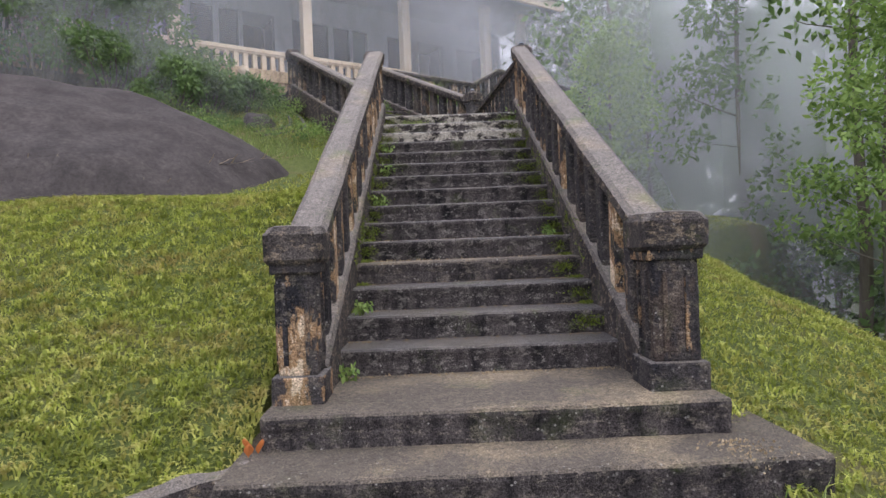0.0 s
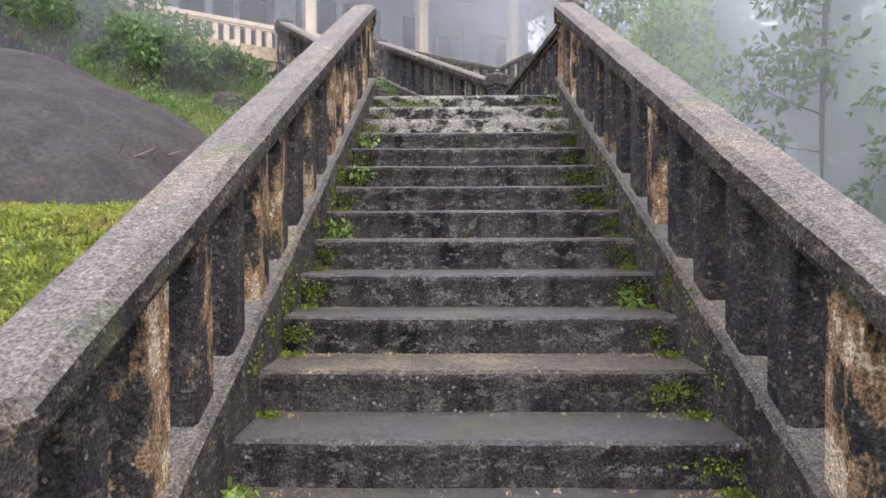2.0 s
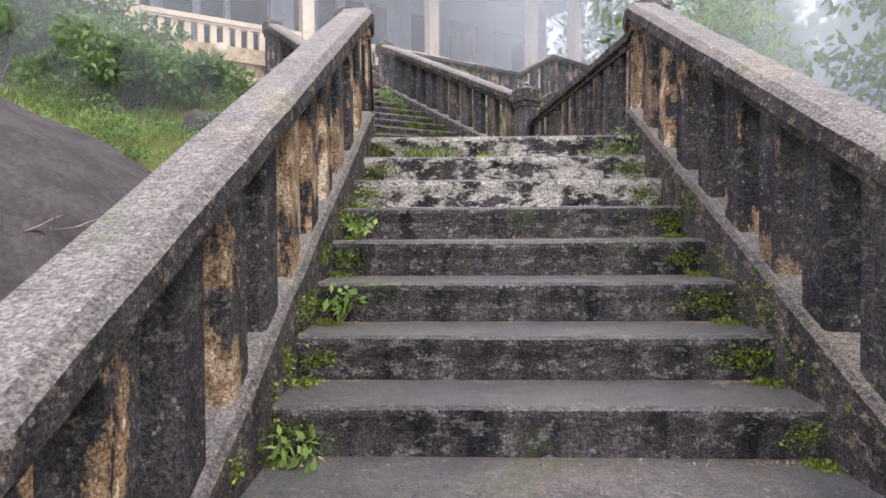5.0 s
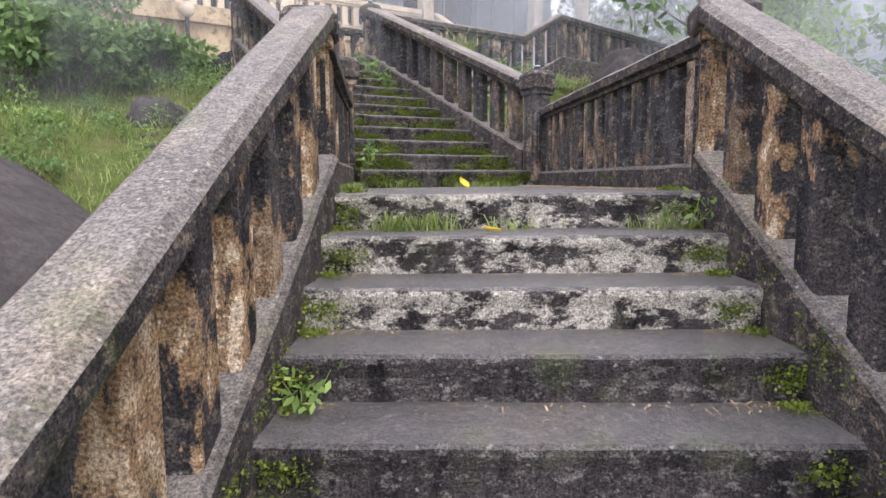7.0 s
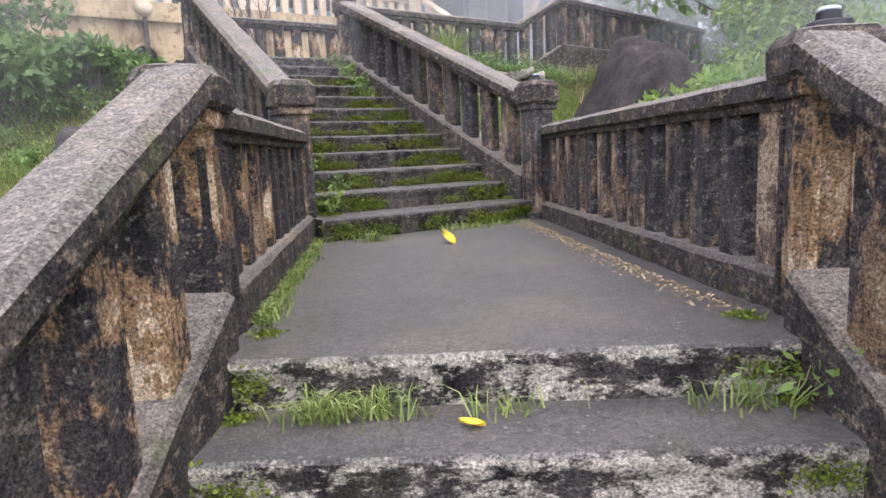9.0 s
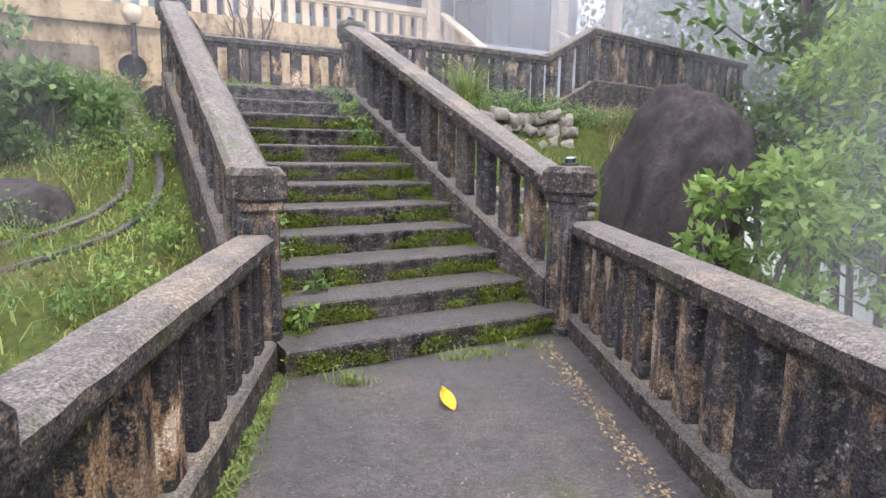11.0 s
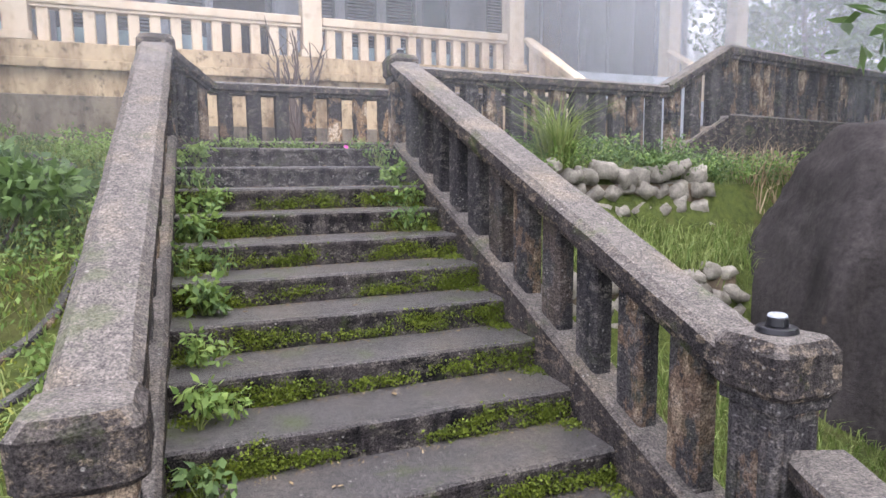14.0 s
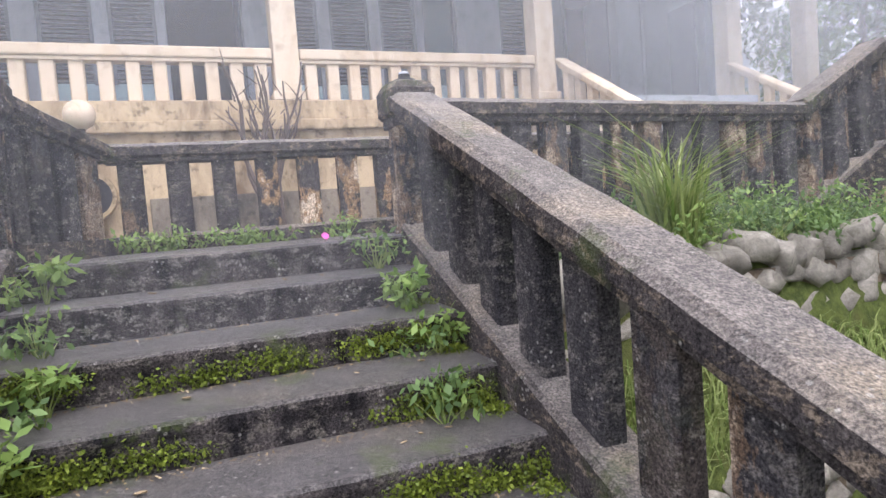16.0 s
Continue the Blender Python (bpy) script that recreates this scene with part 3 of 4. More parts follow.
hexa(bm, [(-16.2, HY - 1.15, 9.42), (9.7, HY - 1.15, 9.42), (9.7, 17, 9.42), (-16.2, 17, 9.42)], [(-14, 11.4, 11.8), (6.5, 11.4, 11.8), (6.5, 12.6, 11.8), (-14, 12.6, 11.8)])
hpart("roof", bm, ROOFING, "dark old tiled roof")
# stair of the house between two columns, with sloping cream rails
for i in range(6):
    hpart("house_step", block((3.8, 7.2 - i * .0 - (5 - i) * .3, TERRACE - .02), (6.5, 7.8, TERRACE + (i + 1) * .235), .01), GREY_PAINT)
for x in (3.66, 6.62):
    hr = tagged(new("balustrade_house_stair"), "sloping cream plaster balustrade of the house steps", "balustrade", kind="structure")
    rail_line(hr, up(x, 7.75, 6.36), up(x + .0, 6.0, 5.35), .2, .12, .2, .45, .25, .12, .1, CREAM, CREAM)

# ---- drain pipe in the plinth and dead shrub before it ----
bm = bmesh.new()
ring = []
for r, yy in ((.2, HY - .12), (.24, HY - .12), (.24, HY + .1), (.2, HY + .1)):
    ring.append([bm.verts.new((-1.92 + r * math.cos(a), yy, 5.0 + r * math.sin(a))) for a in np.linspace(0, 2 * math.pi, 25)[:-1]])
for r, s in zip(ring, ring[1:] + ring[:1]):
    for i in range(24):
        bm.faces.new((r[i], r[(i + 1) % 24], s[(i + 1) % 24], s[i]))
bm.faces.new([ring[3][i] for i in range(24)])
drain = tagged(part("drain_pipe", bm, OCHRE, None), "round ochre drain mouth in the stained plinth wall", "drain")
drain.matrix_basis = UP
# flat dark disc painted as the shade inside the pipe mouth
bm = bmesh.new()
bmesh.ops.create_circle(bm, cap_ends=True, segments=24, radius=.202, matrix=Matrix.Translation((-1.92, HY - .02, 5.0)) @ Matrix.Rotation(math.pi / 2, 4, "X"))
part("drain_shade_disc", bm, GLOOM, drain)


# ---- rocks ----
def boulder(name, centre, size, yaw, label, rough=.12, seed=0, mat=None, square=1.0, lean=0.0):
    bm = bmesh.new()
    bmesh.ops.create_icosphere(bm, subdivisions=6, radius=1)
    for v in bm.verts:
        d = v.co.normalized()
        k = 1 + rough * noise.noise(d * 1.6 + Vector((seed, 0, 0))) + rough * .35 * noise.noise(d * 5 + Vector((0, seed, 0))) + rough * .09 * noise.noise(d * 17)
        e = Vector([math.copysign(abs(c) ** square, c) for c in d])
        v.co = Vector((e.x * size[0], e.y * size[1], e.z * size[2])) * k
    ob = link_mesh(name, bm, mat or ROCK, smooth=True)
    ob.matrix_basis = pose(*centre, 0, lean, yaw)
    return tagged(ob, label, "rock")


boulder("rock_dome", (-6.4, 6.0, .35), (5.0, 3.5, 3.05), -10, "broad dark bare granite dome rising from the lawn", .07, 3)
boulder("boulder", (2.36, 12.2, 2.85), (.74, 1.05, 1.7), 12, "large dark rounded boulder streaked brown beside the stairs", .16, 8, None, .72, 14)
for lx, ly, z, size in ((-2.95, 4.85, 4.02, (.52, .36, .46)), (-3.15, 2.55, 3.2, (.34, .3, .36)), (-4.3, 5.3, 4.15, (.9, .6, .5))):
    p = up(lx, ly)
    boulder("boulder", (p.x, p.y, z), size, 20, "low brown rock half buried in grass", .16, 5 + lx)


def curve_points(ctrl, per=6):
    """A smooth line through the control points."""
    c = [Vector(v) for v in ctrl]
    c = [c[0] * 2 - c[1]] + c + [c[-1] * 2 - c[-2]]
    out = []
    for a, b, d, e in zip(c, c[1:], c[2:], c[3:]):
        for k in range(per):
            t = k / per
            out.append(.5 * (2 * b + (d - a) * t + (2 * a - 5 * b + 4 * d - e) * t * t + (3 * b - a - 3 * d + e) * t ** 3))
    return out + [c[-2]]


def drain_kerb(ctrl, parent):
    bm = bmesh.new()
    pts = curve_points(ctrl)
    rings = []
    for i, q in enumerate(pts):
        d = (pts[min(i + 1, len(pts) - 1)] - pts[max(i - 1, 0)]).normalized()
        w = Vector((d.y, -d.x)) * .035
        ring = []
        for sgn, dz in ((-1, -.2), (1, -.2), (1, .01), (.7, .025), (-.7, .025), (-1, .01)):
            p = up(q.x + w.x * sgn, q.y + w.y * sgn)
            c = up(q.x, q.y)
            p.z = float(land(c.x, c.y)) + dz
            p += noise.noise_vector(p * 8) * .012
            ring.append(bm.verts.new(p))
        rings.append(ring)
    for r, t in zip(rings, rings[1:]):
        for k in range(6):
            bm.faces.new((r[k], r[(k + 1) % 6], t[(k + 1) % 6], t[k]))
    bm.faces.new(rings[0][::-1]), bm.faces.new(rings[-1])
    part("kerb", bm, CONCRETE_DARK, parent)


channel = tagged(new("drain_channel"), "narrow concrete drain channel curving through the grassy bank", "drain")
drain_kerb([(-2.36, 6.6), (-2.36, 5.4), (-2.34, 4.4), (-2.34, 3.5), (-2.4, 2.85), (-2.56, 2.5), (-2.9, 2.2), (-3.4, 2.0)], channel)
drain_kerb([(-2.16, 6.6), (-2.15, 5.4), (-2.14, 4.4), (-2.14, 3.1), (-2.24, 2.5), (-2.5, 2.12), (-2.9, 1.85), (-3.4, 1.65)], channel)


# ---- dry stone retaining walls ----
def stone_mesh(seed):
    bm = bmesh.new()
    bmesh.ops.create_icosphere(bm, subdivisions=2, radius=.5)
    for v in bm.verts:
        d = v.co.normalized()
        d = Vector([math.copysign(abs(c) ** .55, c) for c in d])
        v.co = d * .5 * (1 + .5 * noise.noise(d * 1.7 + Vector((seed * 3.3, 0, 0))))
    return bm


def stone_wall(x0, x1, y, z0, z1, label):
    wall = tagged(new("retaining_wall"), label, "wall", kind="structure")
    wall.matrix_basis = UP
    part("mortar", block((x0, y + .1, z0 - .3), (x1, y + .3, z1 - .06)), EARTH, wall)
    rng = random.Random(int(x0 * 10 + 100))
    meshes = []
    z = z0
    while z < z1 - .05:
        h = rng.uniform(.14, .21)
        x = x0 - rng.random() * .1
        while x < x1:
            w = rng.uniform(.14, .28)
            if len(meshes) < 9:
                ob = part("stone", stone_mesh(len(meshes)), RUBBLE, wall, smooth=True)
                meshes.append(ob.data)
            else:
                ob = new("stone", rng.choice(meshes))
                ob.parent = wall
            ob.matrix_basis = pose(x + w / 2, y + .15 + rng.uniform(-.03, .03), z + h / 2 + rng.uniform(-.05, .05), rng.uniform(-20, 20), rng.uniform(-32, 32), rng.uniform(-15, 15)) @ Matrix.Diagonal((w * rng.uniform(.85, 1.1), .22, h * rng.uniform(.7, 1.05), 1))
            x += w
        z += h * .93


stone_wall(.5, 2.95, 3.1, 3.62, 4.2, "rubble stone retaining wall with pale stones and dark joints")
stone_wall(.5, 2.75, 2.5, 2.75, 3.4, "lower rubble stone retaining wall below a grassy shelf")


# ---- plants ----
def blades(name, pts, mat, height, width, lean, label, category, rng, spread=.02):
    """One mesh of many bent grass blades."""
    n = len(pts)
    P = np.array(pts)
    ang = rng.uniform(0, 2 * np.pi, n)
    c = .5 + .5 * np.sin(13 * P[:, 0] + 5 * np.sin(9 * P[:, 1])) * np.sin(11 * P[:, 1] + 4 * np.sin(7 * P[:, 0]))
    h = height * rng.uniform(.5, 1.25, n) * (.55 + .9 * c)
    w = width * rng.uniform(.7, 1.3, n)
    ln = lean * h * rng.uniform(.2, 1.3, n)
    dx, dy = np.cos(ang), np.sin(ang)
    a2 = ang + rng.uniform(-1.4, 1.4, n)
    sx, sy = -np.sin(a2) * w / 2, np.cos(a2) * w / 2
    base = P
    mid = P + np.stack([dx * ln * .3, dy * ln * .3, h * .6], 1)
    tip = P + np.stack([dx * ln, dy * ln, h * (1 - .25 * lean)], 1)
    S = np.stack([sx, sy, np.zeros(n)], 1)
    V = np.stack([base - S, base + S, mid + S * .8, mid - S * .8, tip], 1).reshape(-1, 3)
    o = np.arange(n) * 5
    faces = [f for k in o.tolist() for f in ((k, k + 1, k + 2, k + 3), (k + 3, k + 2, k + 4))]
    return tagged(raw_mesh(name, V.tolist(), faces, mat), label, category, kind="stuff")


rng = np.random.default_rng(4)


def scatter(n, x0, x1, y0, y1, keep):
    x, y = rng.uniform(x0, x1, n), rng.uniform(y0, y1, n)
    m = keep(x, y)
    x, y = x[m], y[m]
    return np.stack([x, y, land(x, y) - .01], 1)


def local(x, y):
    return (x - .616) * CA + (y - 8.43) * SA, -(x - .616) * SA + (y - 8.43) * CA


def lawn_left(x, y):
    lx, ly = local(x, y)
    rock = ((x + 6.4) / 5.0) ** 2 + ((y - 6.0) / 3.5) ** 2 > .85
    return (x < -.98) & rock & ((lx < -2.05) | (ly < 0)) & (ly < 7.6) & ((x < -1.5) | (y < 7.5))


def lawn_right(x, y):
    lx, ly = local(x, y)
    return (x > 1.22) & ((ly < -.6) | (lx > .4)) & (ly < 2.4)


g = np.concatenate([scatter(90000, -4.5, -.95, -2.0, 3.5, lawn_left), scatter(22000, -9, -4, -2, 4, lawn_left), scatter(24000, -5.5, -1, 3.4, 13, lawn_left)])
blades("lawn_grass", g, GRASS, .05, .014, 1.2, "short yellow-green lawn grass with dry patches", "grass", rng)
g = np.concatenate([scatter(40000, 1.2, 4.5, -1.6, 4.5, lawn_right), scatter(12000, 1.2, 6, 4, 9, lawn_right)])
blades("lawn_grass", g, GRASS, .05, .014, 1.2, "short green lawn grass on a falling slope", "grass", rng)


def upper_points(n, x0, x1, y0, y1):
    lx, ly = rng.uniform(x0, x1, n), rng.uniform(y0, y1, n)
    x, y = .616 + lx * CA - ly * SA, 8.43 + lx * SA + ly * CA
    return np.stack([x, y, land(x, y) - .01], 1)


blades("shelf_grass", upper_points(2600, .45, 3.6, 2.6, 3.1), GRASS_TALL, .16, .011, .9, "rough grass on a narrow stone shelf", "grass", rng)
blades("slope_grass", upper_points(3500, .4, 3.4, 1.0, 2.4), GRASS_TALL, .14, .011, .9, "rough grass below the retaining wall", "grass", rng)


def tussock(x, y, z, n, h):
    a = rng.uniform(0, 6.28, n)
    r = rng.uniform(0, .13, n)
    c = up(x, y)
    pts = np.stack([c.x + r * np.cos(a), c.y + r * np.sin(a), np.full(n, z)], 1)
    return blades("grass_tussock", pts, GRASS_TALL, h, .016, .75, "tall arching grass tussock beside the dark balustrade", "grass", rng)


tussock(1.4, 3.4, 4.2, 300, .66)


def leaf_cloud(centres, radii, count, size, rng, droop=.3):
    """Vertices and faces of many small pointed leaves scattered through blobs."""
    C, Rr = np.array(centres), np.array(radii)
    vol = Rr ** 2
    pick = rng.choice(len(C), count, p=vol / vol.sum())
    d = rng.normal(size=(count, 3))
    d /= np.linalg.norm(d, axis=1)[:, None]
    r = Rr[pick] * rng.uniform(.35, 1.05, count) ** .6
    pos = C[pick] + d * r[:, None] * np.array([1, 1, .75])
    ax = rng.normal(size=(count, 3)) + d * .8
    ax[:, 2] -= droop
    ax /= np.linalg.norm(ax, axis=1)[:, None]
    nr = rng.normal(size=(count, 3)) * .6 + np.array([0, 0, 1.0])
    sd = np.cross(ax, nr)
    sd /= np.linalg.norm(sd, axis=1)[:, None] + 1e-9
    L = size * rng.uniform(.6, 1.3, count)[:, None]
    V = np.stack([pos, pos + ax * L * .45 + sd * L * .24, pos + ax * L, pos + ax * L * .45 - sd * L * .24], 1).reshape(-1, 3)
    F = np.arange(count * 4).reshape(-1, 4).tolist()
    return V.tolist(), F


def limb(bm, p, q, r0, r1, segs=5, wob=.08):
    p, q = Vector(p), Vector(q)
    prev = None
    L = (q - p).length
    for i in range(segs + 1):
        f = i / segs
        c = p.lerp(q, f) + noise.noise_vector(p * 3 + Vector((f * 2, 0, 0))) * wob * L * math.sin(f * math.pi)
        r = r0 + (r1 - r0) * f
        ring = [bm.verts.new(c + Vector((math.cos(a), math.sin(a), 0)) * r) for a in np.linspace(0, 2 * math.pi, 8)[:-1]]
        if prev:
            for j in range(7):
                bm.faces.new((prev[j], prev[(j + 1) % 7], ring[(j + 1) % 7], ring[j]))
        prev = ring


def tree(x, y, z, h, spread, leaves, size, mat, seed, label, bare=.35, name="tree", clumps=26):
    r = np.random.default_rng(seed)
    t = tagged(new(name), label, "tree")
    t.location = (x, y, z)
    bm = bmesh.new()
    top = Vector((r.uniform(-.1, .1) * h, r.uniform(-.1, .1) * h, h * .93))
    limb(bm, (0, 0, -.3), top, .009 * h + .016, .012, 9, .04)
    cs, rs = [], []
    for i in range(clumps):
        f = bare + (1 - bare) * (i + .5) / clumps
        a = i * 2.4 + r.uniform(-.5, .5)
        out = spread * r.uniform(.35, 1) * (1.1 - .55 * f)
        s = Vector((top.x * f, top.y * f, h * f * .93))
        e = s + Vector((math.cos(a) * out, math.sin(a) * out, out * r.uniform(.1, .55)))
        limb(bm, s, e, .006 * h * (1.15 - f) + .006, .005, 4, .1)
        cs += [e, s.lerp(e, .62)]
        rs += [spread * r.uniform(.16, .34), spread * r.uniform(.1, .24)]
    part("trunk", bm, BARK, t)
    V, F = leaf_cloud(cs, rs, leaves, size, r)
    tagged(raw_mesh("crown", V, F, mat, t), kind="stuff")
    return t


def shrub(x, y, z, h, w, leaves, size, mat, seed, label):
    r = np.random.default_rng(seed)
    s = tagged(new("shrub"), label, "shrub")
    s.location = (x, y, z)
    bm = bmesh.new()
    cs, rs = [], []
    for i in range(14):
        a = r.uniform(0, 6.28)
        d = w * r.uniform(.1, .9)
        e = Vector((math.cos(a) * d, math.sin(a) * d, h * r.uniform(.35, .95)))
        limb(bm, (math.cos(a) * d * .2, math.sin(a) * d * .2, -.15), e, .02, .006, 4, .12)
        cs.append(e)
        rs.append(w * r.uniform(.22, .45))
    tagged(part("stem_cluster", bm, BARK, s), kind="stuff")
    V, F = leaf_cloud(cs, rs, leaves, size, r)
    tagged(raw_mesh("foliage", V, F, mat, s), kind="stuff")
    return s


def gz(x, y):
    return float(land(x, y))


# near tree on the falling slope, with fresh leaves
tree(5.1, 4.2, gz(5.1, 4.2), 4.6, 1.25, 7000, .10, LEAF, 21, "slender young tree with fresh yellow-green leaves", .25)
tree(5.8, 5.6, gz(5.8, 5.6), 9.0, 2.4, 2600, .16, LEAF_MID, 22, "thin tree with sparse drooping branches", .5)
tree(3.45, 9.5, gz(3.45, 9.5), 3.7, 1.25, 6500, .10, LEAF, 23, "leafy green tree beside the boulder", .25)
p = up(7.4, 1.6)
tree(p.x, p.y, gz(p.x, p.y), 7.0, 1.9, 5000, .15, LEAF_MID, 24, "leafy green tree rising below the walkway", .3)
shrub(2.35, 9.1, gz(2.35, 9.1), 2.25, .62, 2200, .12, LEAF, 77, "bright green leafy bush beside the boulder")
for i, (x, y) in enumerate(((6.6, 10.5), (8.6, 13.0), (6.0, 14.5), (9.2, 9.0))):
    tree(x, y, gz(x, y), 8.5 + i % 2, 2.2, 4200, .2, LEAF_MID, 60 + i, "pale green tree half lost in mist", .3)
for i, (x, y, h) in enumerate(((7.6, 5.4, 4.6), (8.8, 3.4, 5.2), (7.2, 7.6, 4.6), (9.6, 6.4, 7.0), (10.6, 3.4, 7.5), (8.4, 9.2, 6.0), (11.5, 8.5, 9.0))):
    tree(x, y, gz(x, y), h, 2.3, 6500, .17, LEAF_DEEP if i % 2 else LEAF_MID, 640 + i, "dense green tree on the slope below the stairs", .12, "slope_tree", 34)
# woods in the mist below and behind
wood_label = "misty grey-green woodland tree on the valley side"
for i in range(46):
    r = random.Random(700 + i)
    a = r.uniform(-.25, 1.75)
    d = r.uniform(11, 38)
    x, y = 2.5 + d * math.sin(a) * 1.0, 2 + d * math.cos(a)
    lx, ly = local(x, y)
    if lx < 10.5 and ly > 2.5:
        continue
    if x < 4:
        continue
    z = gz(x, y)
    tagged(tree(x, y, z, r.uniform(8, 13) + max(0, -z) * .6, r.uniform(2.6, 4.2), 2200, .30, LEAF_MID, 800 + i, wood_label, .3, "woodland_tree", 22), group="woods in the mist")
for i, (lx, ly) in enumerate(((13.5, 10), (15, 15), (12.5, 19), (18, 9), (21, 16), (10, 24))):
    p = up(lx, ly)
    tagged(tree(p.x, p.y, 3.8, 10 + i % 3, 3.4, 2600, .3, LEAF_DEEP, 900 + i, wood_label, .4, "woodland_tree", 22), group="woods in the mist")
# shrubs behind the dome and under the veranda
shrub_label = "dense dark green shrub below the veranda"
for i, (x, y, h, w) in enumerate(((-8.9, 8.9, 3.9, 2.0), (-7.7, 9.6, 4.1, 1.8), (-6.4, 9.5, 2.9, 1.2), (-10.4, 9.3, 4.0, 1.9), (-9.2, 10.6, 4.4, 1.8), (-5.6, 9.3, 1.7, .9), (-7.2, 8.6, 1.8, 1.0),
                                  (-4.9, 9.6, 1.1, .8), (-4.4, 9.0, .8, .7), (-4.9, 8.6, .8, .8), (-3.9, 9.8, .8, .6), (-5.9, 8.5, 1.2, .9), (-12.5, 9, 5, 2.2))):
    shrub(x, y, gz(x, y), h * 1.4 if h > 2 else h, w * 1.15 if h > 2 else w, 15000 if h > 2 else 2600, .14 if h > 2 else .11, LEAF_MID, 300 + i, shrub_label if h > 2 else "low leafy green bush on the grassy bank")


for i, (x, y, h) in enumerate(((-8.8, 11.2, 7.0), (-10.6, 10.8, 7.5), (-12.8, 11.4, 8.0))):
    tree(x, y, gz(x, y), h, 2.4, 9000, .17, LEAF_MID, 980 + i, "grey-green leafy tree beside the veranda", .08, "veranda_tree", 34)


# ---- moss, weeds and litter ----
def moss_on(name, spots, frame_m, mat, label, per=650, size=.013):
    """Cushions of tiny moss shoots; a spot is x, y, z and half sizes."""
    V, F = [], []
    r = np.random.default_rng(len(spots) + 5)
    for x, y, z, a, b, c in spots:
        n = int(per * (a * c + a * b) / .03) + 30
        q = np.stack([r.normal(x, a * .5, n), y - np.abs(r.normal(0, b * .5, n)), r.normal(z, c * .45, n)], 1)
        q = np.array([tuple(frame_m @ Vector(p)) for p in q])
        d = r.normal(size=(n, 3)) + np.array([0, -.5, .6])
        d /= np.linalg.norm(d, axis=1)[:, None]
        s = np.cross(d, r.normal(size=(n, 3)))
        s /= np.linalg.norm(s, axis=1)[:, None]
        L = size * r.uniform(.5, 1.5, n)[:, None]
        W = np.stack([q, q + d * L * .5 + s * L * .35, q + d * L, q + d * L * .5 - s * L * .35], 1).reshape(-1, 3)
        o = len(V)
        V += W.tolist()
        F += (np.arange(n * 4).reshape(-1, 4) + o).tolist()
    return tagged(raw_mesh(name, V, F, mat), label, "moss", kind="stuff")


r = random.Random(77)
spots = []
for k in range(1, 11):
    y, z = (k - 1) * TREAD_UP, LANDING + k * RISE
    for i in range(14):
        x = -1.8 + abs(r.gauss(0, .38)) if i % 2 else -.02 - abs(r.gauss(0, .3))
        spots.append((x, y + .008, z - r.uniform(.05, .14), r.uniform(.07, .2), .018, r.uniform(.035, .06)))
    for i in range(3):
        spots.append((r.uniform(-1.5, -.3), y + .008, z - .12, .14, .015, .035))
    for x in (-1.74, -.05):
        spots.append((x, y + TREAD_UP - .03, z + .012, .09, .1, .012))
moss_on("stair_moss", spots, UP, MOSS, "thick green moss clinging to the stair risers", 850, .014)
spots = []
for k in range(3, 17):
    y, z = nosing_y[k], k * RISE
    for side in (-1, 1):
        x0 = -.66 if side < 0 else .88
        if k > 5 or side > 0:
            spots.append((x0 - side * r.uniform(0, .08), y + .01, z - .08, r.uniform(.06, .15), .016, .055))
        spots.append((x0, y + TREAD - .02, z + .01, .05, .08, .01))
moss_on("stair_moss", spots, Matrix.Identity(4), MOSS, "green moss in the ends of the dark steps", 1100)
# moss along the feet of the curbs
spots = []
for i in range(40):
    f = r.uniform(.25, .95)
    spots.append((.935, .3 + f * 4.5, .40 + f * 2.25 - r.uniform(.05, .2), .012, .1, .07))
    spots.append((-.70, .3 + f * 4.5, .40 + f * 2.25 - r.uniform(.1, .25), .012, .1, .05))
moss_on("curb_moss", spots, Matrix.Identity(4), MOSS, "yellow-green moss streaks on the stair curb", 500)


def weed(p, h, w, leaves, size, mat, seed, label):
    q = np.random.default_rng(seed)
    s = tagged(new("weed"), label, "plant")
    s.location = p
    bm = bmesh.new()
    cs, rs = [], []
    for i in range(7):
        a = q.uniform(0, 6.28)
        e = Vector((math.cos(a) * w * q.uniform(.2, 1), math.sin(a) * w * q.uniform(.2, 1), h * q.uniform(.4, 1)))
        limb(bm, (0, 0, -.02), e, .004, .0015, 3, .1)
        cs.append(e)
        rs.append(w * q.uniform(.3, .55))
    tagged(part("stalk", bm, GRASS_TALL, s), kind="stuff")
    V, F = leaf_cloud(cs, rs, leaves, size, q, .5)
    tagged(raw_mesh("leaf_spray", V, F, mat, s), kind="stuff")
    return s


sprig = "small leafy green weed growing in a stair joint"
k = 0
for step in range(1, 12):
    for lx, many in ((-1.72, 3 if step > 3 else 1), (-.06, 2 if step > 7 else 0)):
        for i in range(many):
            k += 1
            q = random.Random(k)
            p = up(lx + q.uniform(-.05, .22) * (1 if lx < -1 else -1), (step - 1) * TREAD_UP + q.uniform(.18, .3), LANDING + step * RISE)
            tagged(weed(p, q.uniform(.08, .2), q.uniform(.07, .14), q.randint(40, 90), q.uniform(.04, .065), LEAF if q.random() < .6 else LEAF_MID, 40 + k, sprig), group="weeds on the stairs")
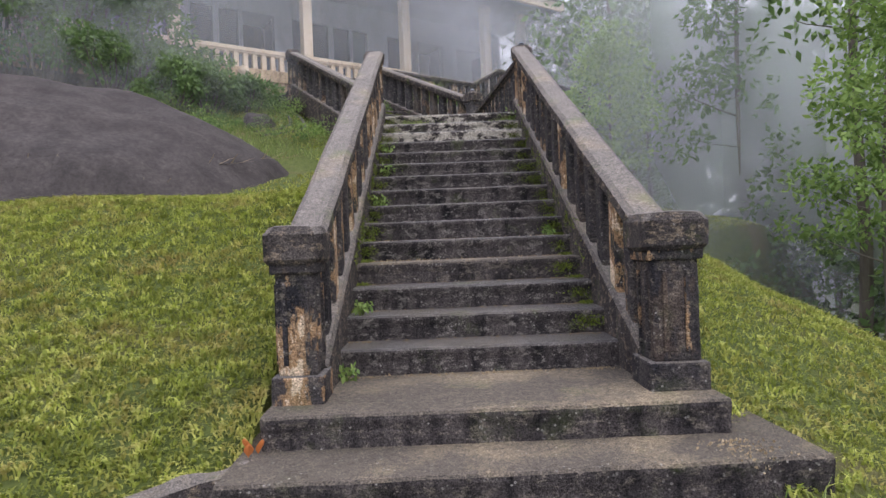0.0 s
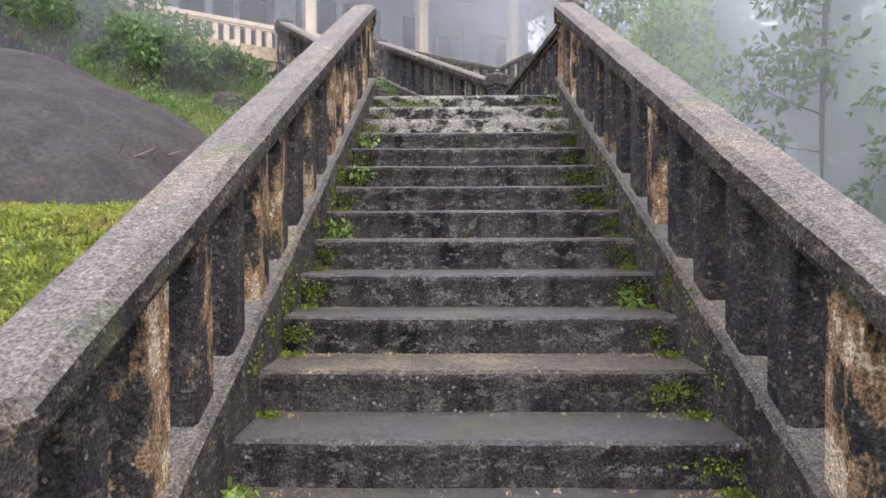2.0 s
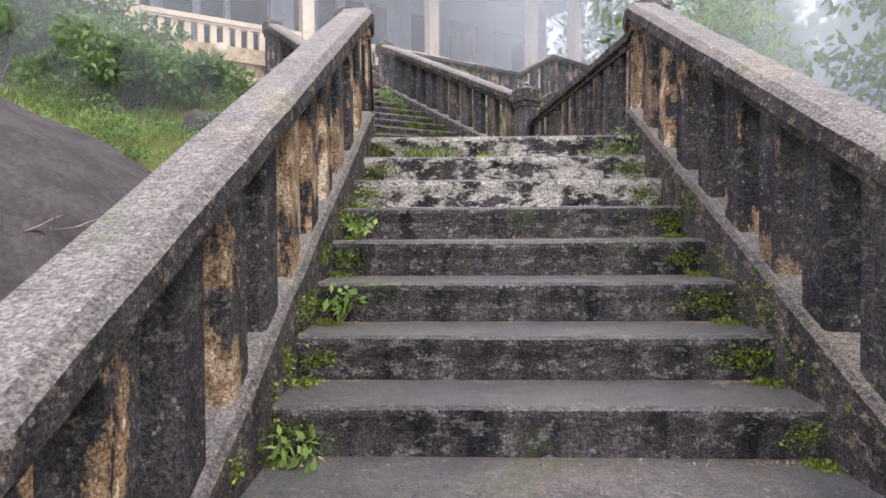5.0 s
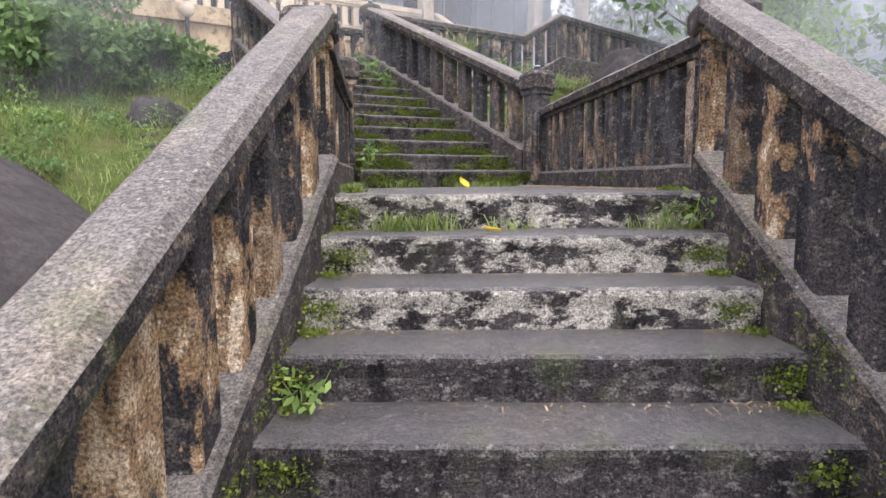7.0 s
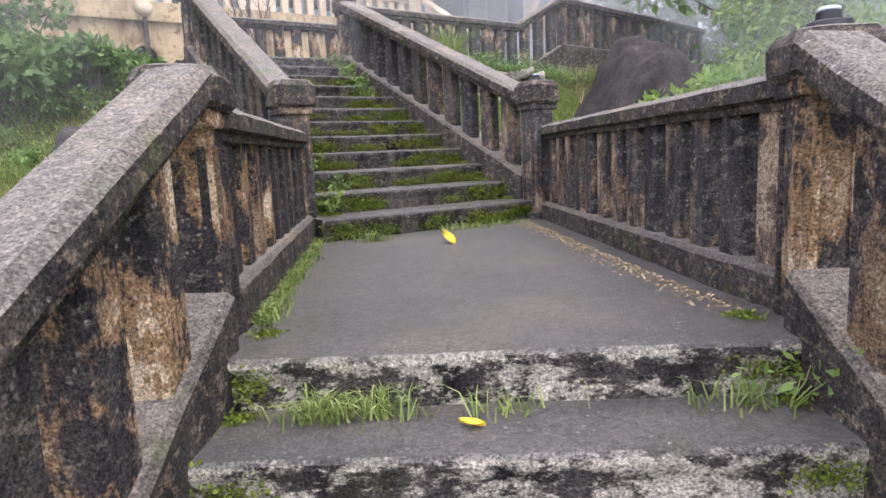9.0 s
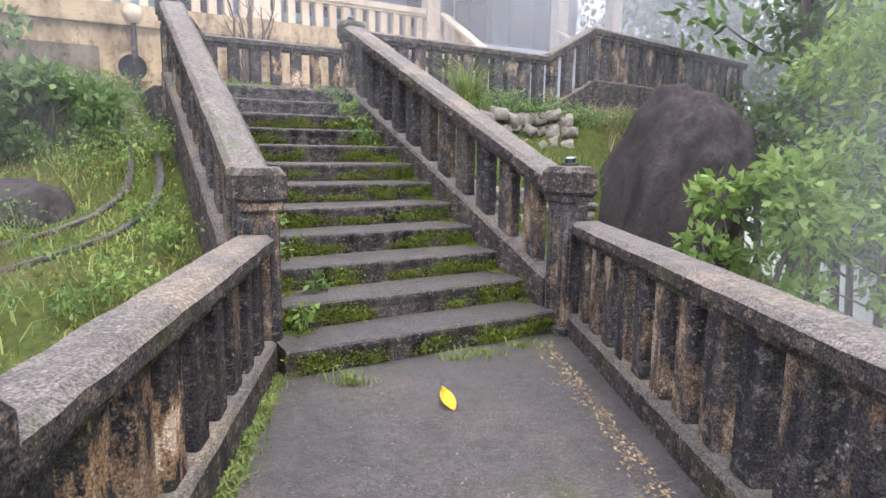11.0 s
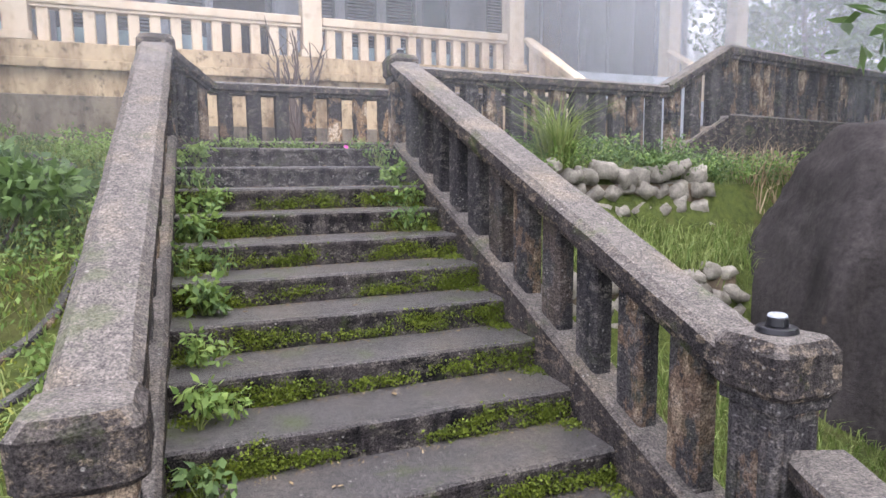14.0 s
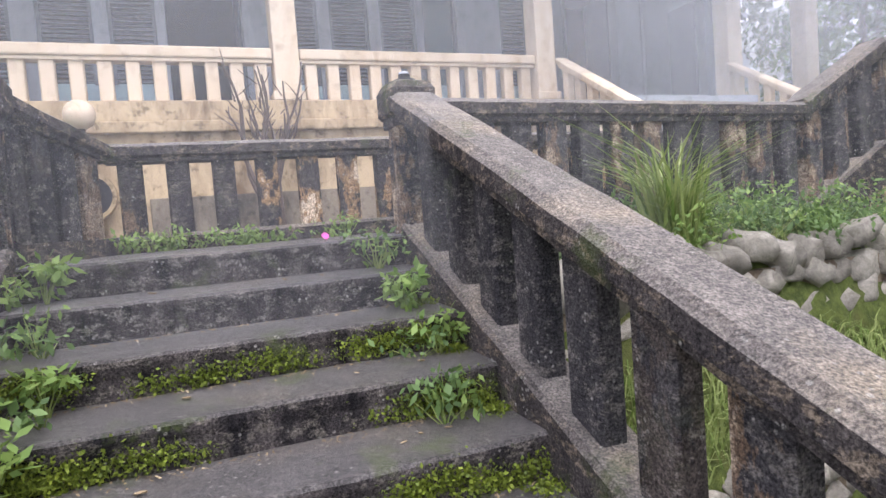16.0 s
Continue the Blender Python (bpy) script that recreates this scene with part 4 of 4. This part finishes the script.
for x, y, z, h in ((-.60, 3.25, 11 * RISE - .16, .12), (-.62, 3.85, 12 * RISE, .14), (-.6, 2.65, 8 * RISE, .08), (.86, 4.72, 15 * RISE, .16), (.8, 2.05, 6 * RISE, .06), (-.62, 1.0, 3 * RISE, .07), (-.66, .5, RISE, .07)):
    k += 1
    tagged(weed((x, y, z), h, h * .8, 50, .045, LEAF, 40 + k, sprig), group="weeds on the stairs")


def tuft(p, n, h, spread, mat, label, width=.006):
    a, d = rng.uniform(0, 6.28, n), np.abs(rng.normal(0, spread, n))
    pts = np.stack([p[0] + d * np.cos(a) * 1.6, p[1] + d * np.sin(a) * .6, np.full(n, p[2])], 1)
    return blades("grass_tuft", pts, mat, h, width, 1.3, label, "grass", rng)


tl = "small tuft of bright green grass rooted in a step joint"
for p, n, h in (((-.42, 4.74, 15 * RISE), 170, .085), ((-.27, 4.74, 15 * RISE), 110, .08), ((.1, 4.74, 15 * RISE), 50, .075), ((.75, 4.74, 15 * RISE), 60, .07),
                ((-.62, 7.35, LANDING), 120, .1), ((.1, 7.9, LANDING), 90, .07), ((.35, 8.08, LANDING), 90, .07), ((-.05, 7.78, LANDING), 60, .06)):
    tuft(p, n, h, .06, GRASS_TALL, tl)
# grass strip at the foot of the landing's curbs
n = 1500
f = rng.uniform(0, 1, n)
pts = np.stack([-.74 + f * (NL.x + .14 + .74) + np.abs(rng.normal(0, .035, n)), 5.15 + f * (NL.y - .2 - 5.15), np.full(n, LANDING)], 1)
blades("edge_grass", pts, GRASS_TALL, .055, .008, 1.4, "thin yellow-green grass along the landing's edge", "grass", rng)
pts = np.stack([.92 + f * (NR.x - .12 - .92) - np.abs(rng.normal(0, .06, n)), 5.1 + f * (NR.y - .3 - 5.1), np.full(n, LANDING + .004)], 1)
blades("edge_litter", pts[:900], STRAW, .012, .012, 3.0, "dry brown litter along the landing's edge", "litter", rng)


def litter_strip(x0, x1, y, z, n, m):
    a = np.stack([rng.uniform(x0, x1, n), y - np.abs(rng.normal(0, .03, n)), np.full(n, z + .003)], 1)
    return np.array([tuple(m @ Vector(p)) for p in a])


pts = [litter_strip(-.7, .9, nosing_y[s + 1] - .005, s * RISE, 60, Matrix.Identity(4)) for s in range(1, 15)]
pts += [litter_strip(-.72, -.5, nosing_y[s + 1] - .01, s * RISE, 40, Matrix.Identity(4)) for s in range(1, 15)]
pts += [litter_strip(.7, .9, nosing_y[s + 1] - .01, s * RISE, 40, Matrix.Identity(4)) for s in range(1, 15)]
pts += [litter_strip(-1.7, -.05, s * TREAD_UP - .005, LANDING + s * RISE, 90, UP) for s in range(1, 11)]
blades("stair_litter", np.concatenate(pts), STRAW, .010, .007, 4.0, "dry straw and leaf crumbs on the stair treads", "litter", rng)
moss_on("tan_silt", [(.1, nosing_y[2] - .02, RISE + .004, .9, .06, .003), (-.5, nosing_y[6] - .01, 5 * RISE + .004, .5, .05, .003), (1.15, -.3, .004, .16, .3, .003)], Matrix.Identity(4), STRAW, "pale sandy silt gathered on the steps", 90, .014)


def fallen_leaf(p, size, mat, label, tilt, yaw, name="fallen_leaf"):
    bm = bmesh.new()
    rows = []
    for i in range(7):
        t = i / 6
        w = .42 * math.sin(math.pi * t) ** .8 + .01
        rows.append([bm.verts.new((s * w * size, (t - .5) * 1.6 * size, size * (.25 * abs(s) + .2 * t * t))) for s in (-1, 0, 1)])
    for a, c in zip(rows, rows[1:]):
        for i in (0, 1):
            bm.faces.new((a[i], a[i + 1], c[i + 1], c[i]))
    ob = link_mesh(name, bm, mat)
    ob.matrix_basis = pose(*p, tilt, 0, yaw)
    return tagged(ob, label, "leaf")


fallen_leaf((-.1, 7.1, LANDING + .02), .09, YELLOW, "curled bright yellow fallen leaf on the landing", 28, 35)
fallen_leaf((.0, 4.66, 15 * RISE + .006), .045, YELLOW, "small yellow fallen leaf on a step", 0, 80)
for x, y in ((-.98, -.28), (-.94, -.22), (-1.02, -.2)):
    fallen_leaf((x, y, .03), .05, RUST, "rust-red curled dead leaf by the bottom step", 50, x * 900)
p = up(-.35, 4.12, TERRACE + .01)
fallen_leaf(p, .05, PINK, "pink fallen blossom on the top step", 20, 30, "fallen_blossom")
for i in range(26):
    q = random.Random(500 + i)
    s = q.randint(1, 11)
    p = up(q.uniform(-1.6, -.2), (s - 1) * TREAD_UP + q.uniform(.08, .3), LANDING + s * RISE + .006)
    tagged(fallen_leaf(p, q.uniform(.014, .026), STRAW, "small dry fallen leaf on a stair tread", 0, q.uniform(0, 360)), group="leaves on the stairs")


# ---- small solar lamps on three posts ----
def solar_lamp(p):
    t = tagged(new("solar_lamp"), "small black round solar lamp on a concrete post", "lamp", group="lamps on the posts")
    t.location = p
    for name, r0, r1, z0, z1, mat in (("base", .068, .062, 0, .02, BLACK_PLASTIC), ("light_cover", .036, .033, .0201, .05, BLACK_PLASTIC), ("lid", .033, .028, .0501, .062, LENS)):
        bm = bmesh.new()
        bmesh.ops.create_cone(bm, cap_ends=True, segments=24, radius1=r0, radius2=r1, depth=z1 - z0, matrix=Matrix.Translation((0, 0, (z0 + z1) / 2)))
        bmesh.ops.bevel(bm, geom=bm.edges[:], offset=.003, segments=1, affect="EDGES")
        part(name, bm, mat, t)


solar_lamp((NR.x, NR.y, 3.71))
solar_lamp((1.08, 5.0, 3.43))
p = up(.13, 3.98, 5.3)
solar_lamp(p)

# ---- beds above the retaining wall, and the overgrown bank ----
bank = "low leafy green weeds on the bank"
for i in range(165):
    q = random.Random(900 + i)
    if i < 62:
        p = up(q.uniform(.7, 4.2), q.uniform(3.25, 3.8))
        h = q.uniform(.12, .3)
    else:
        p = up(q.uniform(-5.2, -2.2), q.uniform(.8, 7.2))
        h = q.uniform(.12, .42)
    z = gz(p.x, p.y)
    tagged(weed((p.x, p.y, z), h, h * 1.0, 150, .045, LEAF_MID if q.random() < .6 else LEAF, 1200 + i, bank), group="weeds on the bank")
blades("bank_grass", upper_points(9000, -5.5, -2.1, .2, 7.4), GRASS_TALL, .13, .010, 1.1, "rough green grass on the bank beside the stairs", "grass", rng)
blades("bed_grass", upper_points(1300, .5, 5.0, 3.25, 3.9), GRASS_TALL, .15, .010, 1.0, "rough grass above the retaining wall", "grass", rng)
blades("boulder_grass", upper_points(2500, 3.6, 7.0, 2.2, 4.0), STRAW, .35, .012, .8, "dry pale grass behind the boulder", "grass", rng)

# dead shrub before the plinth
dead = tagged(new("dead_shrub"), "leafless brown dead shrub against the stained plinth wall", "shrub")
dead.matrix_basis = UP @ pose(-.22, 7.3, 4.7)
for i in range(16):
    q = random.Random(60 + i)
    bm = bmesh.new()
    a = q.uniform(-.45, .45)
    top = Vector((a * 1.0, q.uniform(-.15, .15), q.uniform(.9, 1.55)))
    limb(bm, (q.uniform(-.1, .1), 0, -.1), top, .028, .008, 7, .08)
    for j in range(3):
        s = top * q.uniform(.5, .95)
        limb(bm, s, s + Vector((q.uniform(-.2, .2), q.uniform(-.1, .1), q.uniform(.1, .28))), .01, .004, 3, .1)
    part("branch", bm, DEAD, dead)

# globe lamp by the walkway
globe = tagged(new("globe_lamp"), "white glass globe lamp on a short post", "lamp")
globe.matrix_basis = UP @ pose(-1.9, 7.4, 4.6)
bm = bmesh.new()
bmesh.ops.create_uvsphere(bm, u_segments=28, v_segments=18, radius=.14, matrix=Matrix.Translation((0, 0, 1.15)))
part("globe", bm, CREAM, globe, smooth=True)
bm = bmesh.new()
bmesh.ops.create_cone(bm, cap_ends=True, segments=16, radius1=.05, radius2=.035, depth=1.2, matrix=Matrix.Translation((0, 0, .45)))
part("post", bm, CONCRETE_DARK, globe)

# ragged kerb and bare earth at the bottom of the stairs
kerb = beam((-.95, -.32, -.06), (-2.1, -.98, -.16), [(-.09, -.3), (.09, -.3), (.08, .02), (.03, .06), (-.06, .05), (-.09, 0)], 30, .035)
tagged(part("kerb", kerb, CONCRETE_RAIL, None), "crumbling blackened kerb beside the bottom step", "kerb", kind="structure")
verts, faces = [], []
for i in range(41):
    for j in range(9):
        x, y = -1.7 + i * .085, -1.35 + j * .085
        e = min(1, min(i, 40 - i) / 8) * min(1, min(j, 12 - j) / 3)
        verts.append((x, y, gz(x, y) - .04 + .07 * e + .02 * noise.noise(Vector((x * 5, y * 5, 0)))))
for i in range(40):
    for j in range(8):
        a = i * 9 + j
        faces.append((a, a + 9, a + 10, a + 1))
tagged(raw_mesh("bare_earth", verts, faces, EARTH, smooth=True), "trodden pale bare earth before the bottom step", "soil", kind="structure")
for x, y in ((-.1, -.72), (.5, -.7), (.75, -.74), (1.05, -.72), (1.2, -.8), (-.5, -.75)):
    tuft((x, y, gz(x, y)), 60, .13, .06, GRASS_TALL, "small grass tuft at the foot of the bottom step")

for i in range(16):
    q = random.Random(1500 + i)
    p = up(q.uniform(-1.4, .0), q.uniform(4.55, 4.68), TERRACE)
    tagged(weed(p, q.uniform(.05, .14), .09, 60, .04, LEAF, 1500 + i, "small leafy weed along the foot of the balustrade"), group="weeds on the stairs")

# twigs on the rock dome
for i, (x, y) in enumerate(((-3.4, 3.6), (-2.9, 4.3), (-2.5, 5.2), (-4.4, 3.3))):
    t = tagged(new("fallen_twig"), "thin pale dead twig lying on the rock", "twig")
    dz = 3.05 * math.sqrt(max(.02, 1 - ((x + 6.4) / 5.0) ** 2 - ((y - 6.0) / 3.5) ** 2)) + .35
    t.location = (x, y, max(dz, gz(x, y)) + .01)
    bm = bmesh.new()
    limb(bm, (0, 0, 0), (.6, .25, .06), .010, .004, 6, .15)
    for j in range(4):
        f = .2 + .2 * j
        limb(bm, (.6 * f, .25 * f, .06 * f), (.6 * f + .12, .25 * f + (.16 if j % 2 else -.12), .12), .006, .002, 3, .15)
    part("branch", bm, STRAW, t)


# ---- drifting mist: thin pale sheets of droplets hanging over the valley and before the house ----
def mist_material(name, density):
    m = bpy.data.materials.new(name)
    m.use_nodes = True
    n, l = m.node_tree.nodes, m.node_tree.links
    n.remove(n["Principled BSDF"])
    tc = n.new("ShaderNodeTexCoord")
    sep = n.new("ShaderNodeSeparateXYZ")
    l.new(tc.outputs["UV"], sep.inputs[0])

    def edge(sock, soft_at):
        a = ramp(n, l, sock, 0.0, soft_at)
        c = ramp(n, l, sock, 1.0, 1.0 - soft_at)
        return times(n, l, a, c)
    cloud = ramp(n, l, noise_tex(n, l, coord(n, l), .16, 3, .5), .3, .7, .6, 1.25)
    f = times(n, l, times(n, l, edge(sep.outputs[0], .14), edge(sep.outputs[1], .3)), times(n, l, cloud, density))
    d, t, x, s = n.new("ShaderNodeBsdfDiffuse"), n.new("ShaderNodeBsdfTranslucent"), n.new("ShaderNodeBsdfTransparent"), n.new("ShaderNodeMixShader")
    for q in (d, t):
        q.inputs[0].default_value = (.92, .94, .98, 1)
    l.new(d.outputs[0], s.inputs[1]), l.new(t.outputs[0], s.inputs[2])
    out = n.new("ShaderNodeMixShader")
    l.new(f, out.inputs[0]), l.new(x.outputs[0], out.inputs[1]), l.new(s.outputs[0], out.inputs[2])
    l.new(out.outputs[0], n["Material Output"].inputs[0])
    return m


def mist(p, q, z0, z1, density):
    """A gently waving curtain from p to q."""
    verts, faces, uv = [], [], []
    nx, nz = 24, 8
    for i in range(nx + 1):
        for j in range(nz + 1):
            u, v = i / nx, j / nz
            x, y, z = p[0] + (q[0] - p[0]) * u, p[1] + (q[1] - p[1]) * u, z0 + (z1 - z0) * v
            w = .3 * math.sin(u * 9 + v * 3)
            verts.append((x + w * .4, y + w * .2, z))
            uv.append((u, v))
    for i in range(nx):
        for j in range(nz):
            a = i * (nz + 1) + j
            faces.append((a, a + nz + 1, a + nz + 2, a + 1))
    ob = raw_mesh("mist", verts, faces, mist_material("mist", density), smooth=True)
    layer = ob.data.uv_layers.new(name="UVMap")
    for lp in ob.data.loops:
        layer.data[lp.index].uv = uv[lp.vertex_index]
    return tagged(ob, "thin pale drifting mist hanging on the hillside", "mist", kind="stuff")


mist((5.95, -4), (6.5, 16), -3.5, 14, .36)
mist((13, -16), (13, 50), -14, 30, .5)
mist((24, -24), (26, 70), -18, 44, .6)
mist((1.2, 7.3), (14, 6.4), -4, 15, .2)
mist((3.5, 11.4), (18, 9.6), -4, 18, .36)
for ly, x0, x1, z0, d in ((3.3, -6, 12, 2, .08), (4.4, .9, 18, 2, .2), (7.1, -18, 20, 4.9, .2), (7.2, 1.0, 20, 2, .2), (9.0, -18, 16, 4.5, .10)):
    mist(up(x0, ly), up(x1, ly), z0, 15, d)
a, c = up(2, 16), up(34, 14)
mist(a, c, 0, 22, .6)
mist((-22, 5.6), (-2.6, 8.6), 1.6, 13, .16)
